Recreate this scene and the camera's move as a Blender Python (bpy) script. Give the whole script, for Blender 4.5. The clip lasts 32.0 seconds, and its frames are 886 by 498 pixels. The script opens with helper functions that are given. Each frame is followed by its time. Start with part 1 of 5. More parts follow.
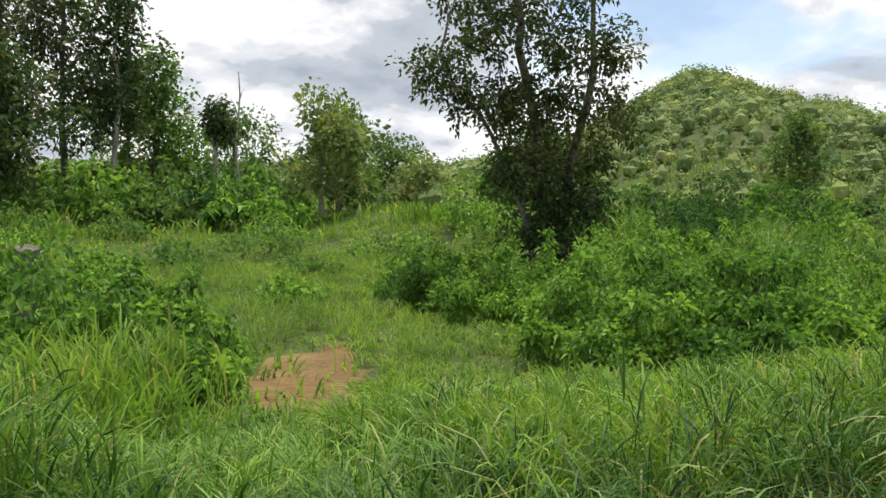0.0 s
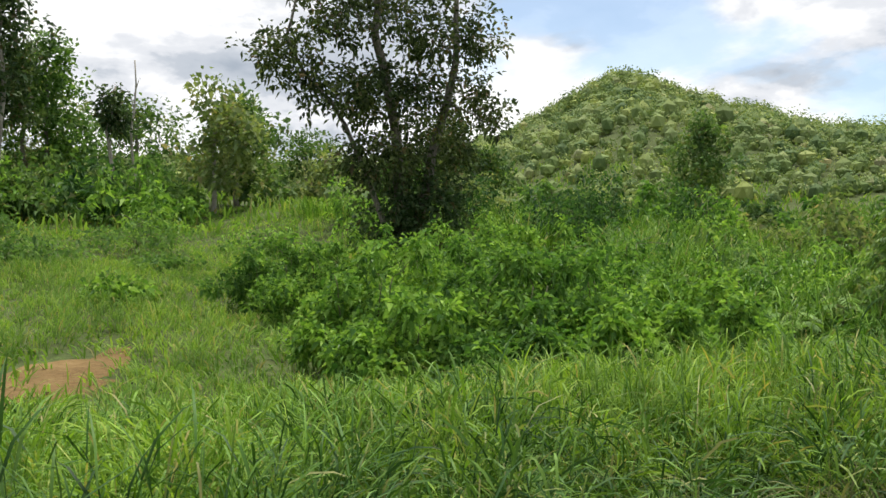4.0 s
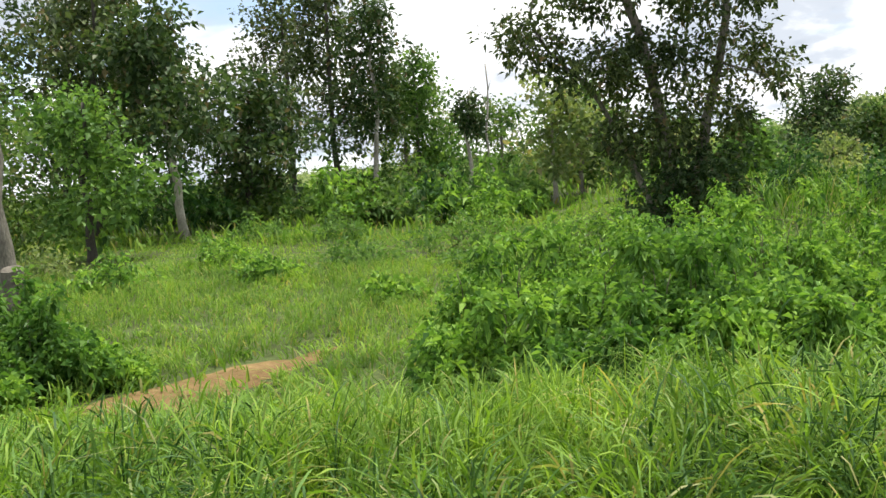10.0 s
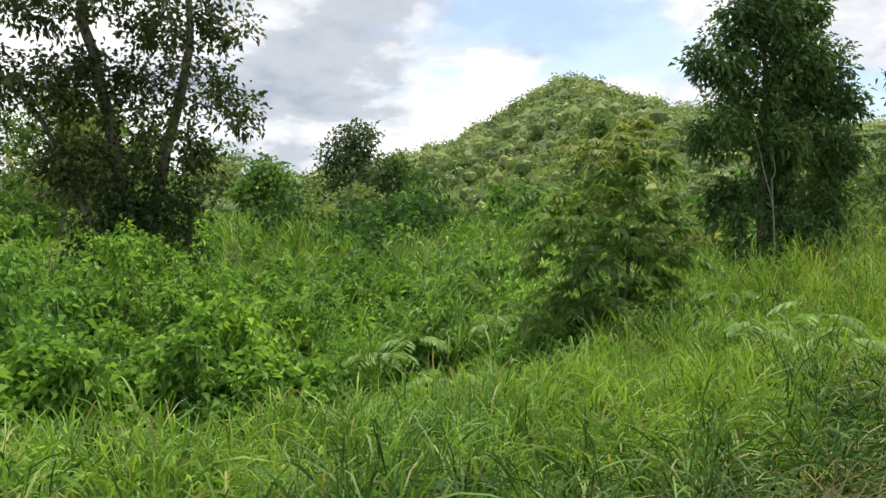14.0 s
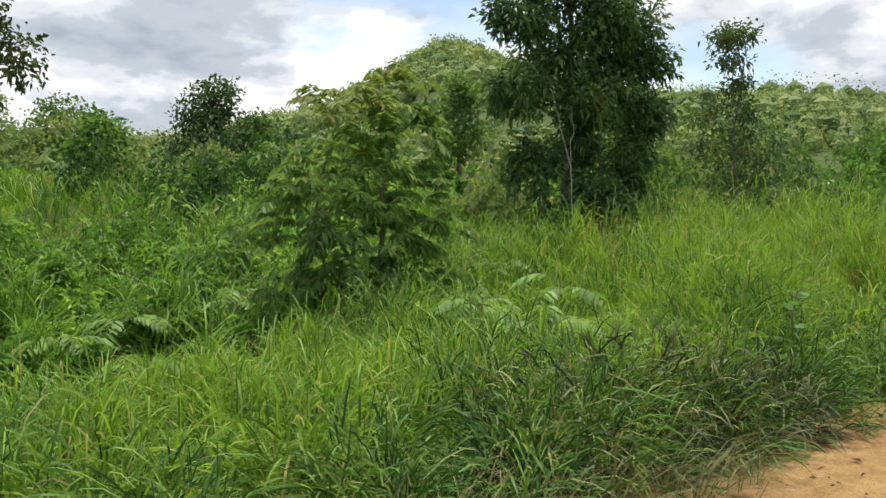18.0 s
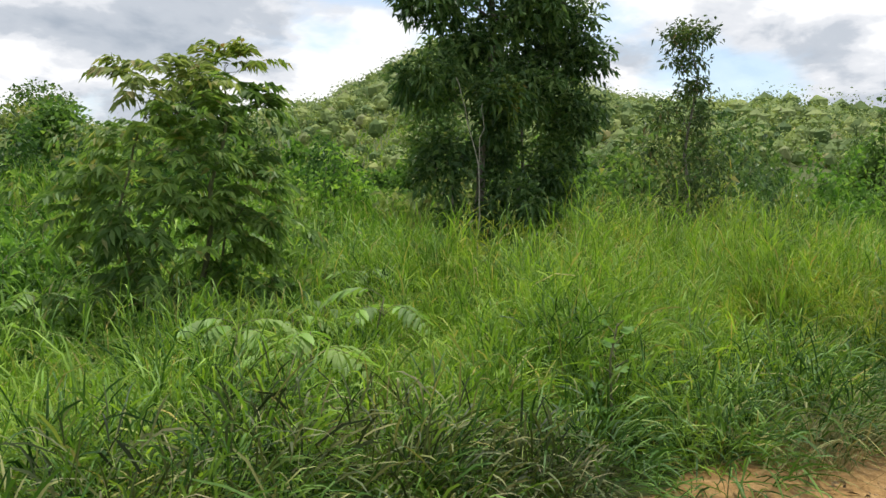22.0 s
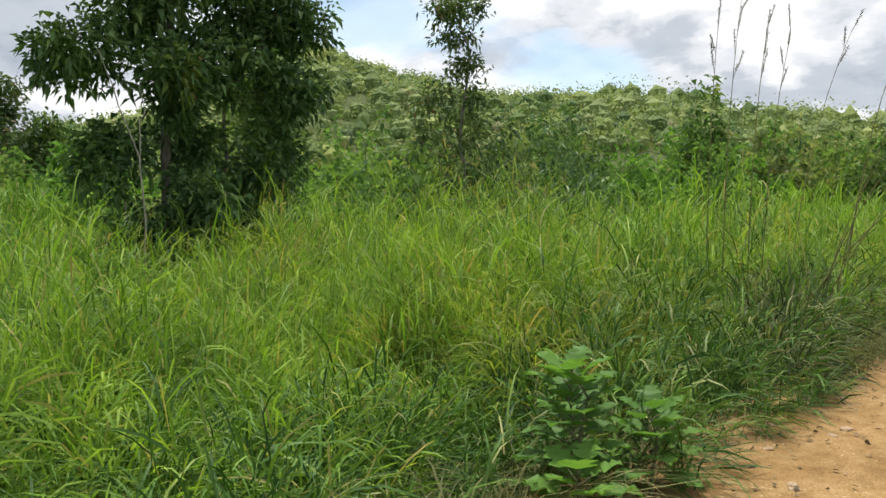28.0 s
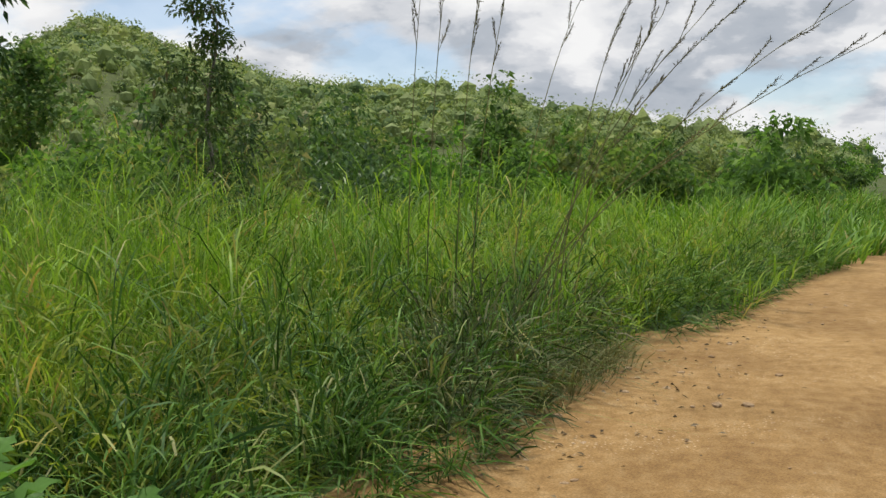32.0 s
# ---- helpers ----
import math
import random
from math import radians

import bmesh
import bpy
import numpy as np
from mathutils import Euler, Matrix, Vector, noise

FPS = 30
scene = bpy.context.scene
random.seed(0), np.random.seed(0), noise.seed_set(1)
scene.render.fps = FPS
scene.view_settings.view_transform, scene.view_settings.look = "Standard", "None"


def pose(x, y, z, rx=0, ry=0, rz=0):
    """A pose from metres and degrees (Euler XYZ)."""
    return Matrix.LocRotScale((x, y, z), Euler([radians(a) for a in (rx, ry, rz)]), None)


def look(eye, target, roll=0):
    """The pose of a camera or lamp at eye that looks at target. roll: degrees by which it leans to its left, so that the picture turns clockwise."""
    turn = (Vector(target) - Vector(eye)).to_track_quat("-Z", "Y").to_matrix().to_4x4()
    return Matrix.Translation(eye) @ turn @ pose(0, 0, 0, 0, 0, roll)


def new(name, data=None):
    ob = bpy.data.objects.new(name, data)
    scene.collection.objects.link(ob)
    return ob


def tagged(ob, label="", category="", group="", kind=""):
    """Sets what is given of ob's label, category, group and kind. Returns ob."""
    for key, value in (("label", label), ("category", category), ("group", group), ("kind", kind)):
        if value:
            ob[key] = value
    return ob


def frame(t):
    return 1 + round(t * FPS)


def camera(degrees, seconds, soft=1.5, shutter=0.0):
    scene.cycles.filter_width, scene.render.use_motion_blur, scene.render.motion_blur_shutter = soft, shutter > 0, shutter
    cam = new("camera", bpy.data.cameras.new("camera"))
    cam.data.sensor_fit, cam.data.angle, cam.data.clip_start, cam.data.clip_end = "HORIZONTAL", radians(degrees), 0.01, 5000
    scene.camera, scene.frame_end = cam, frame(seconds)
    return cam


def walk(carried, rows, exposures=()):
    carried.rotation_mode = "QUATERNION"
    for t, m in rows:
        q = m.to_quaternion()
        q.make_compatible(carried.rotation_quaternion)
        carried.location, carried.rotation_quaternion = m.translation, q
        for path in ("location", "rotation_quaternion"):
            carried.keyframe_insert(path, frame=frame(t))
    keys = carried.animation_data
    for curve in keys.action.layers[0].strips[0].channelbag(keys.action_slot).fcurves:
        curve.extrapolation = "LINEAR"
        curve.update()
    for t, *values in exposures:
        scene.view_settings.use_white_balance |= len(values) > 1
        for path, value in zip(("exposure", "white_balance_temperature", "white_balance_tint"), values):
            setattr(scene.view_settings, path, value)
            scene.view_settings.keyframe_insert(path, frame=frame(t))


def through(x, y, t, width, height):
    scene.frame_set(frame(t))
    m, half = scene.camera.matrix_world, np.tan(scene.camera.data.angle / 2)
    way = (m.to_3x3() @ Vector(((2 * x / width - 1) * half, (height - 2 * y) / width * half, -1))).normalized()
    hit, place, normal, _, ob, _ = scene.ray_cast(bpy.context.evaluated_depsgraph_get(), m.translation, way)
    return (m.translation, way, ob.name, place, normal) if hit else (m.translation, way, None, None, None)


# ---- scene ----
cam = camera(54.3, 32.0)
PATH = [
    (0, (-6.646, -0.086, 1.493), (-4.491, 4.425, 1.455), 0.59),
    (0.5, (-6.431, -0.130, 1.511), (-4.268, 4.376, 1.365), 1.07),
    (1, (-6.173, -0.136, 1.518), (-3.954, 4.338, 1.276), 1.10),
    (1.5, (-5.905, -0.155, 1.530), (-3.623, 4.283, 1.212), 1.17),
    (2, (-5.545, -0.146, 1.533), (-3.230, 4.271, 1.169), 1.18),
    (2.5, (-5.198, -0.108, 1.507), (-2.839, 4.283, 1.110), 1.47),
    (3, (-4.796, -0.035, 1.477), (-2.356, 4.312, 1.087), 1.54),
    (3.5, (-4.386, 0.036, 1.467), (-1.905, 4.370, 1.228), 1.37),
    (5.5, (-3.119, -0.042, 1.483), (-0.559, 4.244, 1.754), -0.57),
    (6, (-2.880, -0.142, 1.470), (-0.177, 4.063, 1.594), -1.28),
    (6.5, (-2.550, -0.234, 1.485), (0.205, 3.938, 1.546), -1.58),
    (7, (-2.298, -0.228, 1.494), (0.205, 4.100, 1.500), -2.03),
    (7.5, (-2.005, -0.182, 1.469), (-0.555, 4.602, 1.354), -0.07),
    (8, (-1.701, -0.159, 1.477), (-0.547, 4.704, 1.318), -0.82),
    (8.5, (-1.425, -0.180, 1.495), (-0.569, 4.743, 1.310), -1.25),
    (9, (-1.124, -0.180, 1.504), (-0.610, 4.790, 1.313), -1.70),
    (9.5, (-0.713, -0.142, 1.511), (-0.582, 4.853, 1.348), -2.47),
    (10, (-0.253, -0.111, 1.500), (0.073, 4.878, 1.410), -3.42),
    (10.5, (0.135, -0.095, 1.497), (1.143, 4.802, 1.403), -3.39),
    (11, (0.530, -0.096, 1.490), (1.976, 4.689, 1.394), -3.12),
    (11.5, (0.894, -0.154, 1.514), (2.945, 4.402, 1.708), -2.20),
    (12, (1.267, -0.098, 1.502), (3.556, 4.334, 1.847), -2.17),
    (12.5, (1.560, -0.086, 1.504), (3.896, 4.333, 1.592), -1.71),
    (13, (1.897, -0.095, 1.503), (4.292, 4.294, 1.556), -1.36),
    (13.5, (2.279, -0.077, 1.496), (4.799, 4.241, 1.552), -0.96),
    (14, (2.622, -0.073, 1.489), (5.287, 4.158, 1.507), -0.74),
    (14.5, (2.931, -0.059, 1.481), (5.739, 4.079, 1.443), -0.64),
    (16.5, (3.969, -0.095, 1.501), (7.033, 3.852, 1.345), -0.81),
    (17, (4.247, -0.097, 1.505), (7.367, 3.806, 1.335), -0.84),
    (17.5, (4.525, -0.089, 1.508), (7.695, 3.774, 1.320), -0.71),
    (18, (4.804, -0.069, 1.508), (8.008, 3.764, 1.301), -0.55),
    (18.5, (5.082, -0.060, 1.508), (8.305, 3.757, 1.287), -0.47),
    (19, (5.366, -0.040, 1.492), (8.603, 3.763, 1.259), -0.21),
    (19.5, (5.658, -0.030, 1.490), (8.904, 3.768, 1.284), 0.04),
    (20, (5.958, -0.011, 1.490), (9.194, 3.796, 1.308), 0.23),
    (20.5, (6.253, 0.017, 1.494), (9.470, 3.840, 1.311), 0.50),
    (21, (6.545, 0.031, 1.498), (9.742, 3.871, 1.304), 0.77),
    (21.5, (6.805, 0.045, 1.504), (10.007, 3.879, 1.303), 1.03),
    (22, (7.068, 0.034, 1.511), (10.292, 3.851, 1.316), 1.26),
    (22.5, (7.349, 0.033, 1.506), (10.643, 3.791, 1.338), 1.57),
    (23, (7.621, 0.038, 1.514), (10.999, 3.721, 1.367), 1.92),
    (23.5, (7.879, 0.036, 1.526), (11.296, 3.683, 1.386), 1.93),
    (24, (8.169, 0.044, 1.528), (11.604, 3.675, 1.404), 1.63),
    (24.5, (8.467, 0.065, 1.534), (11.992, 3.610, 1.445), 0.80),
    (25, (8.750, 0.061, 1.541), (12.400, 3.478, 1.487), -0.22),
    (25.5, (9.048, 0.033, 1.546), (12.838, 3.294, 1.513), -1.10),
    (27.5, (10.459, 0.160, 1.489), (14.382, 3.259, 1.401), -1.75),
    (28, (10.702, 0.192, 1.489), (14.458, 3.487, 1.293), -1.70),
    (28.5, (10.949, 0.209, 1.482), (14.472, 3.737, 1.105), -0.05),
    (29, (11.194, 0.207, 1.478), (14.649, 3.792, 1.025), 0.26),
    (29.5, (11.456, 0.204, 1.482), (14.917, 3.776, 0.965), 0.51),
    (30, (11.714, 0.189, 1.482), (15.300, 3.628, 0.919), 0.68),
    (30.5, (11.998, 0.178, 1.483), (15.687, 3.499, 0.887), 0.57),
    (31, (12.262, 0.152, 1.494), (16.161, 3.241, 0.996), -0.07),
    (31.5, (12.531, 0.127, 1.508), (16.674, 2.903, 1.147), -0.33),
    (32, (12.797, 0.108, 1.500), (17.156, 2.544, 1.235), -0.87),
]
EXPOSURES = [(0, 0.28), (3.5, 0.32), (6, 0.05), (7, 0.2), (8, 0.5), (10, 0.7), (11.4, 0.25), (12.1, -0.15), (13, 0.05), (14, 0.4), (16, 0.4), (18, 0.3), (21, 0.3), (24, 0.2), (25.2, 0.0), (27, 0.1), (29, 0.5), (30.5, 0.55), (32, -0.05)]
walk(cam, [(t, look(eye, target, roll)) for t, eye, target, roll in PATH], EXPOSURES)

# ---------------------------------------------------------------- sky and sun
SUN_HIGH, SUN_ROUND = 72, 48   # degrees above the horizon, compass turn from +y towards +x
world = bpy.data.worlds.new("sky")
scene.world = world
world.use_nodes = True


def build_sky():
    nt = world.node_tree
    nt.nodes.clear()

    def add(kind):
        return nt.nodes.new("ShaderNode" + kind)

    def join(a, b):
        nt.links.new(a, b)

    def maths(op, a, b):
        n = add("Math")
        n.operation = op
        for i, v in enumerate((a, b)):
            if isinstance(v, bpy.types.NodeSocket):
                join(v, n.inputs[i])
            else:
                n.inputs[i].default_value = v
        return n.outputs[0]

    sky = add("TexSky")
    sky.sky_type, sky.sun_disc = "NISHITA", False
    sky.sun_elevation, sky.sun_rotation = radians(SUN_HIGH), radians(SUN_ROUND)
    tex = add("TexCoord")
    part3 = add("SeparateXYZ")
    join(tex.outputs["Generated"], part3.inputs[0])
    # the cloud deck: the way to the sky met with a high flat layer
    high = maths("ADD", maths("MAXIMUM", part3.outputs["Z"], 0.0), 0.3)
    flat = add("CombineXYZ")
    join(maths("DIVIDE", part3.outputs["X"], high), flat.inputs[0])
    join(maths("DIVIDE", part3.outputs["Y"], high), flat.inputs[1])
    place = add("Mapping")
    place.inputs["Location"].default_value = (CLOUD_SHIFT[0], CLOUD_SHIFT[1], 0.0)
    place.inputs["Scale"].default_value = (1.0, 1.0, 1.0)
    join(flat.outputs[0], place.inputs[0])

    def noise_of(scale, detail, rough, warp):
        n = add("TexNoise")
        n.inputs["Scale"].default_value, n.inputs["Detail"].default_value = scale, detail
        n.inputs["Roughness"].default_value, n.inputs["Distortion"].default_value = rough, warp
        join(place.outputs[0], n.inputs["Vector"])
        return n.outputs["Fac"]

    def ramp_of(fac, stops):
        n = add("ValToRGB")
        e = n.color_ramp.elements
        n.color_ramp.interpolation = "EASE"
        while len(e) < len(stops):
            e.new(0.5)
        for el, (p, c) in zip(e, stops):
            el.position, el.color = p, (*c, 1)
        join(fac, n.inputs[0])
        return n.outputs[0]

    thick = noise_of(1.9, 8.0, 0.5, 0.15)
    puff = noise_of(5.0, 7.0, 0.55, 0.2)
    body = maths("ADD", maths("MULTIPLY", thick, 0.68), maths("MULTIPLY", puff, 0.32))
    cover = noise_of(1.5, 6.0, 0.52, 0.2)
    tone = ramp_of(body, [(0.43, (0.98, 0.98, 0.98)), (0.48, (0.88, 0.885, 0.9)), (0.52, (0.7, 0.72, 0.76)), (0.56, (0.5, 0.54, 0.6)), (0.65, (0.36, 0.41, 0.48))])
    share = ramp_of(cover, [(0.36, (0.25, 0.25, 0.25)), (0.45, (1, 1, 1))])
    blue = add("MixRGB")
    blue.blend_type, blue.inputs[0].default_value = "MULTIPLY", 1.0
    join(sky.outputs[0], blue.inputs[1])
    blue.inputs[2].default_value = (0.15, 0.15, 0.145, 1)
    both = add("MixRGB")
    join(share, both.inputs[0])
    join(blue.outputs[0], both.inputs[1])
    join(tone, both.inputs[2])
    back = add("Background")
    join(both.outputs[0], back.inputs[0])
    back.inputs[1].default_value = SKY_GAIN
    out = add("OutputWorld")
    join(back.outputs[0], out.inputs[0])


CLOUD_SHIFT, SKY_GAIN = (5.3, 0.4), 0.97
build_sky()
sun = new("sun", bpy.data.lights.new("sun", "SUN"))
sun.data.energy, sun.data.angle, sun.data.color = 4.7, radians(9), (1.0, 0.95, 0.84)
a, h = radians(SUN_ROUND), radians(SUN_HIGH)
sun.matrix_world = look((0, 0, 30), (-30 * math.sin(a) * math.cos(h), -30 * math.cos(a) * math.cos(h), 30 - 30 * math.sin(h)))
# ---------------------------------------------------------------- materials
def material(name, build):
    m = bpy.data.materials.new(name)
    m.use_nodes = True
    nt = m.node_tree
    nt.nodes.clear()
    out = nt.nodes.new("ShaderNodeOutputMaterial")

    def node(kind, **inputs):
        n = nt.nodes.new("ShaderNode" + kind)
        for key, value in inputs.items():
            k = key.replace("_", " ")
            if k in n.inputs:
                if isinstance(value, bpy.types.NodeSocket):
                    nt.links.new(value, n.inputs[k])
                else:
                    n.inputs[k].default_value = value
        return n

    shader = build(nt, node)
    nt.links.new(shader, out.inputs["Surface"])
    return m


def ramp(node, fac, stops):
    n = node("ValToRGB", Fac=fac)
    e = n.color_ramp.elements
    while len(e) < len(stops):
        e.new(0.5)
    for el, (p, c) in zip(e, stops):
        el.position, el.color = p, (*c, 1)
    return n.outputs["Color"]


def mix(node, fac, a, b, kind="MIX"):
    n = node("MixRGB", Fac=fac)
    n.blend_type = kind
    for k, v in (("Color1", a), ("Color2", b)):
        if isinstance(v, bpy.types.NodeSocket):
            n.id_data.links.new(v, n.inputs[k])
        else:
            n.inputs[k].default_value = (*v, 1)
    return n.outputs["Color"]


def leaf_material(name, dark, main, light, odd=None, gloss=0.4, through=0.35, patch=0.35):
    """Foliage: each leaf its own tone, drifting over the plant; a little light passes through."""
    def build(nt, node):
        geo = node("NewGeometry")
        tex = node("TexCoord")
        isl = geo.outputs["Random Per Island"]
        wide = node("TexNoise", Vector=geo.outputs["Position"], Scale=patch, Detail=3.0)
        stops = [(0.0, dark), (0.45, main), (0.9, light)] + ([(0.97, odd)] if odd else [])
        tone = ramp(node, isl, stops)
        lift = ramp(node, wide.outputs["Fac"], [(0.32, (0.58, 0.64, 0.6)), (0.5, (0.95, 0.96, 0.95)), (0.68, (1.35, 1.24, 1.0))])
        col = mix(node, 1.0, tone, lift, "MULTIPLY")
        fine = node("TexNoise", Vector=tex.outputs["Object"], Scale=60.0, Detail=2.0)
        col = mix(node, 0.25, col, mix(node, 1.0, col, ramp(node, fine.outputs["Fac"], [(0.3, (0.6, 0.6, 0.6)), (0.7, (1.3, 1.3, 1.3))]), "MULTIPLY"))
        p = node("BsdfPrincipled", Base_Color=col, Roughness=1 - gloss)
        p.inputs["Specular IOR Level"].default_value = 0.18 if gloss < 0.55 else 0.26
        t = node("BsdfTranslucent", Color=mix(node, 1.0, col, (1.25, 1.3, 0.7), "MULTIPLY"))
        m = node("MixShader", Fac=through)
        nt.links.new(p.outputs[0], m.inputs[1])
        nt.links.new(t.outputs[0], m.inputs[2])
        return m.outputs[0]
    return material(name, build)


def bark_material(name, dark, light):
    def build(nt, node):
        tex = node("TexCoord")
        mp = node("Mapping", Vector=tex.outputs["Object"], Scale=(9, 9, 2.2))
        n1 = node("TexNoise", Vector=mp.outputs[0], Scale=3.0, Detail=8.0, Roughness=0.7)
        n2 = node("TexNoise", Vector=tex.outputs["Object"], Scale=1.3, Detail=2.0)
        col = ramp(node, n1.outputs["Fac"], [(0.3, dark), (0.68, light)])
        col = mix(node, 1.0, col, ramp(node, n2.outputs["Fac"], [(0.35, (0.7, 0.7, 0.66)), (0.7, (1.15, 1.15, 1.1))]), "MULTIPLY")
        bump = node("Bump", Height=n1.outputs["Fac"], Strength=0.7, Distance=0.02)
        p = node("BsdfPrincipled", Base_Color=col, Roughness=0.9, Normal=bump.outputs[0])
        return p.outputs[0]
    return material(name, build)


def soil_material(name, dark, main, light, dust=0.5, tracks=False):
    def build(nt, node):
        geo = node("NewGeometry")
        big = node("TexNoise", Vector=geo.outputs["Position"], Scale=0.55, Detail=5.0)
        mid = node("TexNoise", Vector=geo.outputs["Position"], Scale=7.0, Detail=6.0, Roughness=0.65)
        fine = node("TexNoise", Vector=geo.outputs["Position"], Scale=75.0, Detail=4.0)
        col = ramp(node, mid.outputs["Fac"], [(0.28, dark), (0.5, main), (0.75, light)])
        col = mix(node, 1.0, col, ramp(node, big.outputs["Fac"], [(0.35, (0.78, 0.74, 0.7)), (0.65, (1.12, 1.12, 1.12))]), "MULTIPLY")
        col = mix(node, dust, col, mix(node, 1.0, col, ramp(node, fine.outputs["Fac"], [(0.3, (0.55, 0.52, 0.5)), (0.7, (1.3, 1.3, 1.3))]), "MULTIPLY"))
        if tracks:   # wheel marks along the road and pale gravel
            run = node("Mapping", Vector=geo.outputs["Position"], Scale=(0.7, 2.6, 1.0))
            mark = node("TexNoise", Vector=run.outputs[0], Scale=1.4, Detail=5.0, Roughness=0.6)
            col = mix(node, 1.0, col, ramp(node, mark.outputs["Fac"], [(0.3, (0.91, 0.89, 0.87)), (0.5, (1.0, 1.0, 1.0)), (0.7, (1.05, 1.05, 1.06))]), "MULTIPLY")
            grit = node("TexVoronoi", Vector=geo.outputs["Position"], Scale=26.0)
            bits = ramp(node, grit.outputs["Distance"], [(0.16, (1, 1, 1)), (0.24, (0, 0, 0))])
            where = node("TexNoise", Vector=geo.outputs["Position"], Scale=1.1, Detail=3.0)
            col = mix(node, mix(node, 1.0, bits, ramp(node, where.outputs["Fac"], [(0.5, (0, 0, 0)), (0.62, (0.8, 0.8, 0.8))]), "MULTIPLY"), col, (0.46, 0.36, 0.24))
        h = mix(node, 0.4, mid.outputs["Fac"], fine.outputs["Fac"])
        bump = node("Bump", Height=h, Strength=0.6, Distance=0.03)
        p = node("BsdfPrincipled", Base_Color=col, Roughness=0.95, Normal=bump.outputs[0])
        p.inputs["Specular IOR Level"].default_value = 0.15
        return p.outputs[0]
    return material(name, build)


# ---------------------------------------------------------------- mesh helpers
def sheet(name, verts, polys, mats, parent=None, smooth=False, which=None):
    """One mesh object from arrays: verts (n, 3); polys, a list of (m, k) index arrays."""
    verts = np.asarray(verts, np.float32)
    me = bpy.data.meshes.new(name)
    polys = [np.asarray(p, np.int32) for p in polys if len(p)]
    loops = np.concatenate([p.ravel() for p in polys])
    sizes = np.concatenate([np.full(len(p), p.shape[1], np.int32) for p in polys])
    me.vertices.add(len(verts))
    me.vertices.foreach_set("co", verts.ravel())
    me.loops.add(len(loops))
    me.loops.foreach_set("vertex_index", loops)
    me.polygons.add(len(sizes))
    me.polygons.foreach_set("loop_start", np.r_[0, np.cumsum(sizes)[:-1]].astype(np.int32))
    me.polygons.foreach_set("loop_total", sizes)
    if which is not None:
        me.polygons.foreach_set("material_index", np.asarray(which, np.int32))
    me.polygons.foreach_set("use_smooth", np.full(len(sizes), smooth, bool))
    me.update(calc_edges=True)
    for m in mats if isinstance(mats, (list, tuple)) else [mats]:
        me.materials.append(m)
    ob = new(name, me)
    ob.parent = parent
    return ob


def unit(v):
    return v / (np.linalg.norm(v, axis=-1, keepdims=True) + 1e-9)


def leaf_arrays(centres, ways, lengths, widths, rng, fold=0.25, droop=0.3, curl=True):
    """Leaves: a stalk end, a way to the tip, a length and a width each. Six points, four faces, folded on the midrib."""
    n = len(centres)
    ways = unit(ways)
    side = unit(np.cross(ways, rng.normal(size=(n, 3)) * 0.6 + np.array([0, 0, 1.0])))
    up = np.cross(side, ways)
    L, w = lengths[:, None], widths[:, None]
    down = np.array([0, 0, -1.0]) * (L * droop)
    base = centres
    mid = centres + ways * L * 0.5 - up * w * fold + down * 0.15
    tip = centres + ways * L + down
    left = centres + ways * L * 0.42 + side * w * 0.5 + up * w * fold * 0.6
    right = centres + ways * L * 0.42 - side * w * 0.5 + up * w * fold * 0.6
    v = np.stack([base, left, tip, right, mid], 1).reshape(-1, 3)
    i = np.arange(n)[:, None] * 5
    tris = np.concatenate([i + [0, 4, 1], i + [1, 4, 2], i + [0, 3, 4], i + [3, 2, 4]])
    return v, tris


def frond_arrays(centres, ways, reach, pairs, size, slim, rng, sag=0.45):
    """Feather-shaped leaves: pairs of leaflets hanging along an arching rib, and one at its tip."""
    n = len(centres)
    ways = unit(ways * np.array([1, 1, 0.55]) + np.array([0, 0, 0.25]))
    side = unit(np.cross(ways, np.array([0, 0, 1.0]) + rng.normal(size=(n, 3)) * 0.15))
    C, W, S = [], [], []
    for j in range(pairs + 1):
        q = 0.25 + 0.75 * j / pairs
        at_ = centres + ways * reach * q - np.array([0, 0, 1.0]) * reach * sag * q * q
        along_ = unit(ways - np.array([0, 0, 1.0]) * 2 * sag * q)
        for sg in ((1, -1) if j < pairs else (0,)):
            C.append(at_)
            W.append(unit(side * sg + along_ * (0.55 if sg else 1) - np.array([0, 0, 0.35]) + rng.normal(size=(n, 3)) * 0.12))
            S.append(size * (0.75 + 0.5 * math.sin(0.4 + 2.4 * j / pairs)) * rng.uniform(0.85, 1.15, n))
    C, W, S = np.concatenate(C), np.concatenate(W), np.concatenate(S)
    return leaf_arrays(C, W, S, S * slim, rng, 0.15, 0.25)


def simple_leaf_arrays(centres, ways, lengths, widths, rng, droop=0.25):
    """Cheaper leaves for far plants: a folded kite of two faces."""
    n = len(centres)
    ways = unit(ways)
    side = unit(np.cross(ways, rng.normal(size=(n, 3)) * 0.7 + np.array([0, 0, 1.0])))
    L, w = lengths[:, None], widths[:, None]
    tip = centres + ways * L + np.array([0, 0, -1.0]) * L * droop
    left = centres + ways * L * 0.45 + side * w * 0.5 + np.array([0, 0, 1.0]) * w * 0.12
    right = centres + ways * L * 0.45 - side * w * 0.5 + np.array([0, 0, 1.0]) * w * 0.12
    v = np.stack([centres, left, tip, right], 1).reshape(-1, 3)
    i = np.arange(n)[:, None] * 4
    return v, np.concatenate([i + [0, 2, 1], i + [0, 3, 2]])


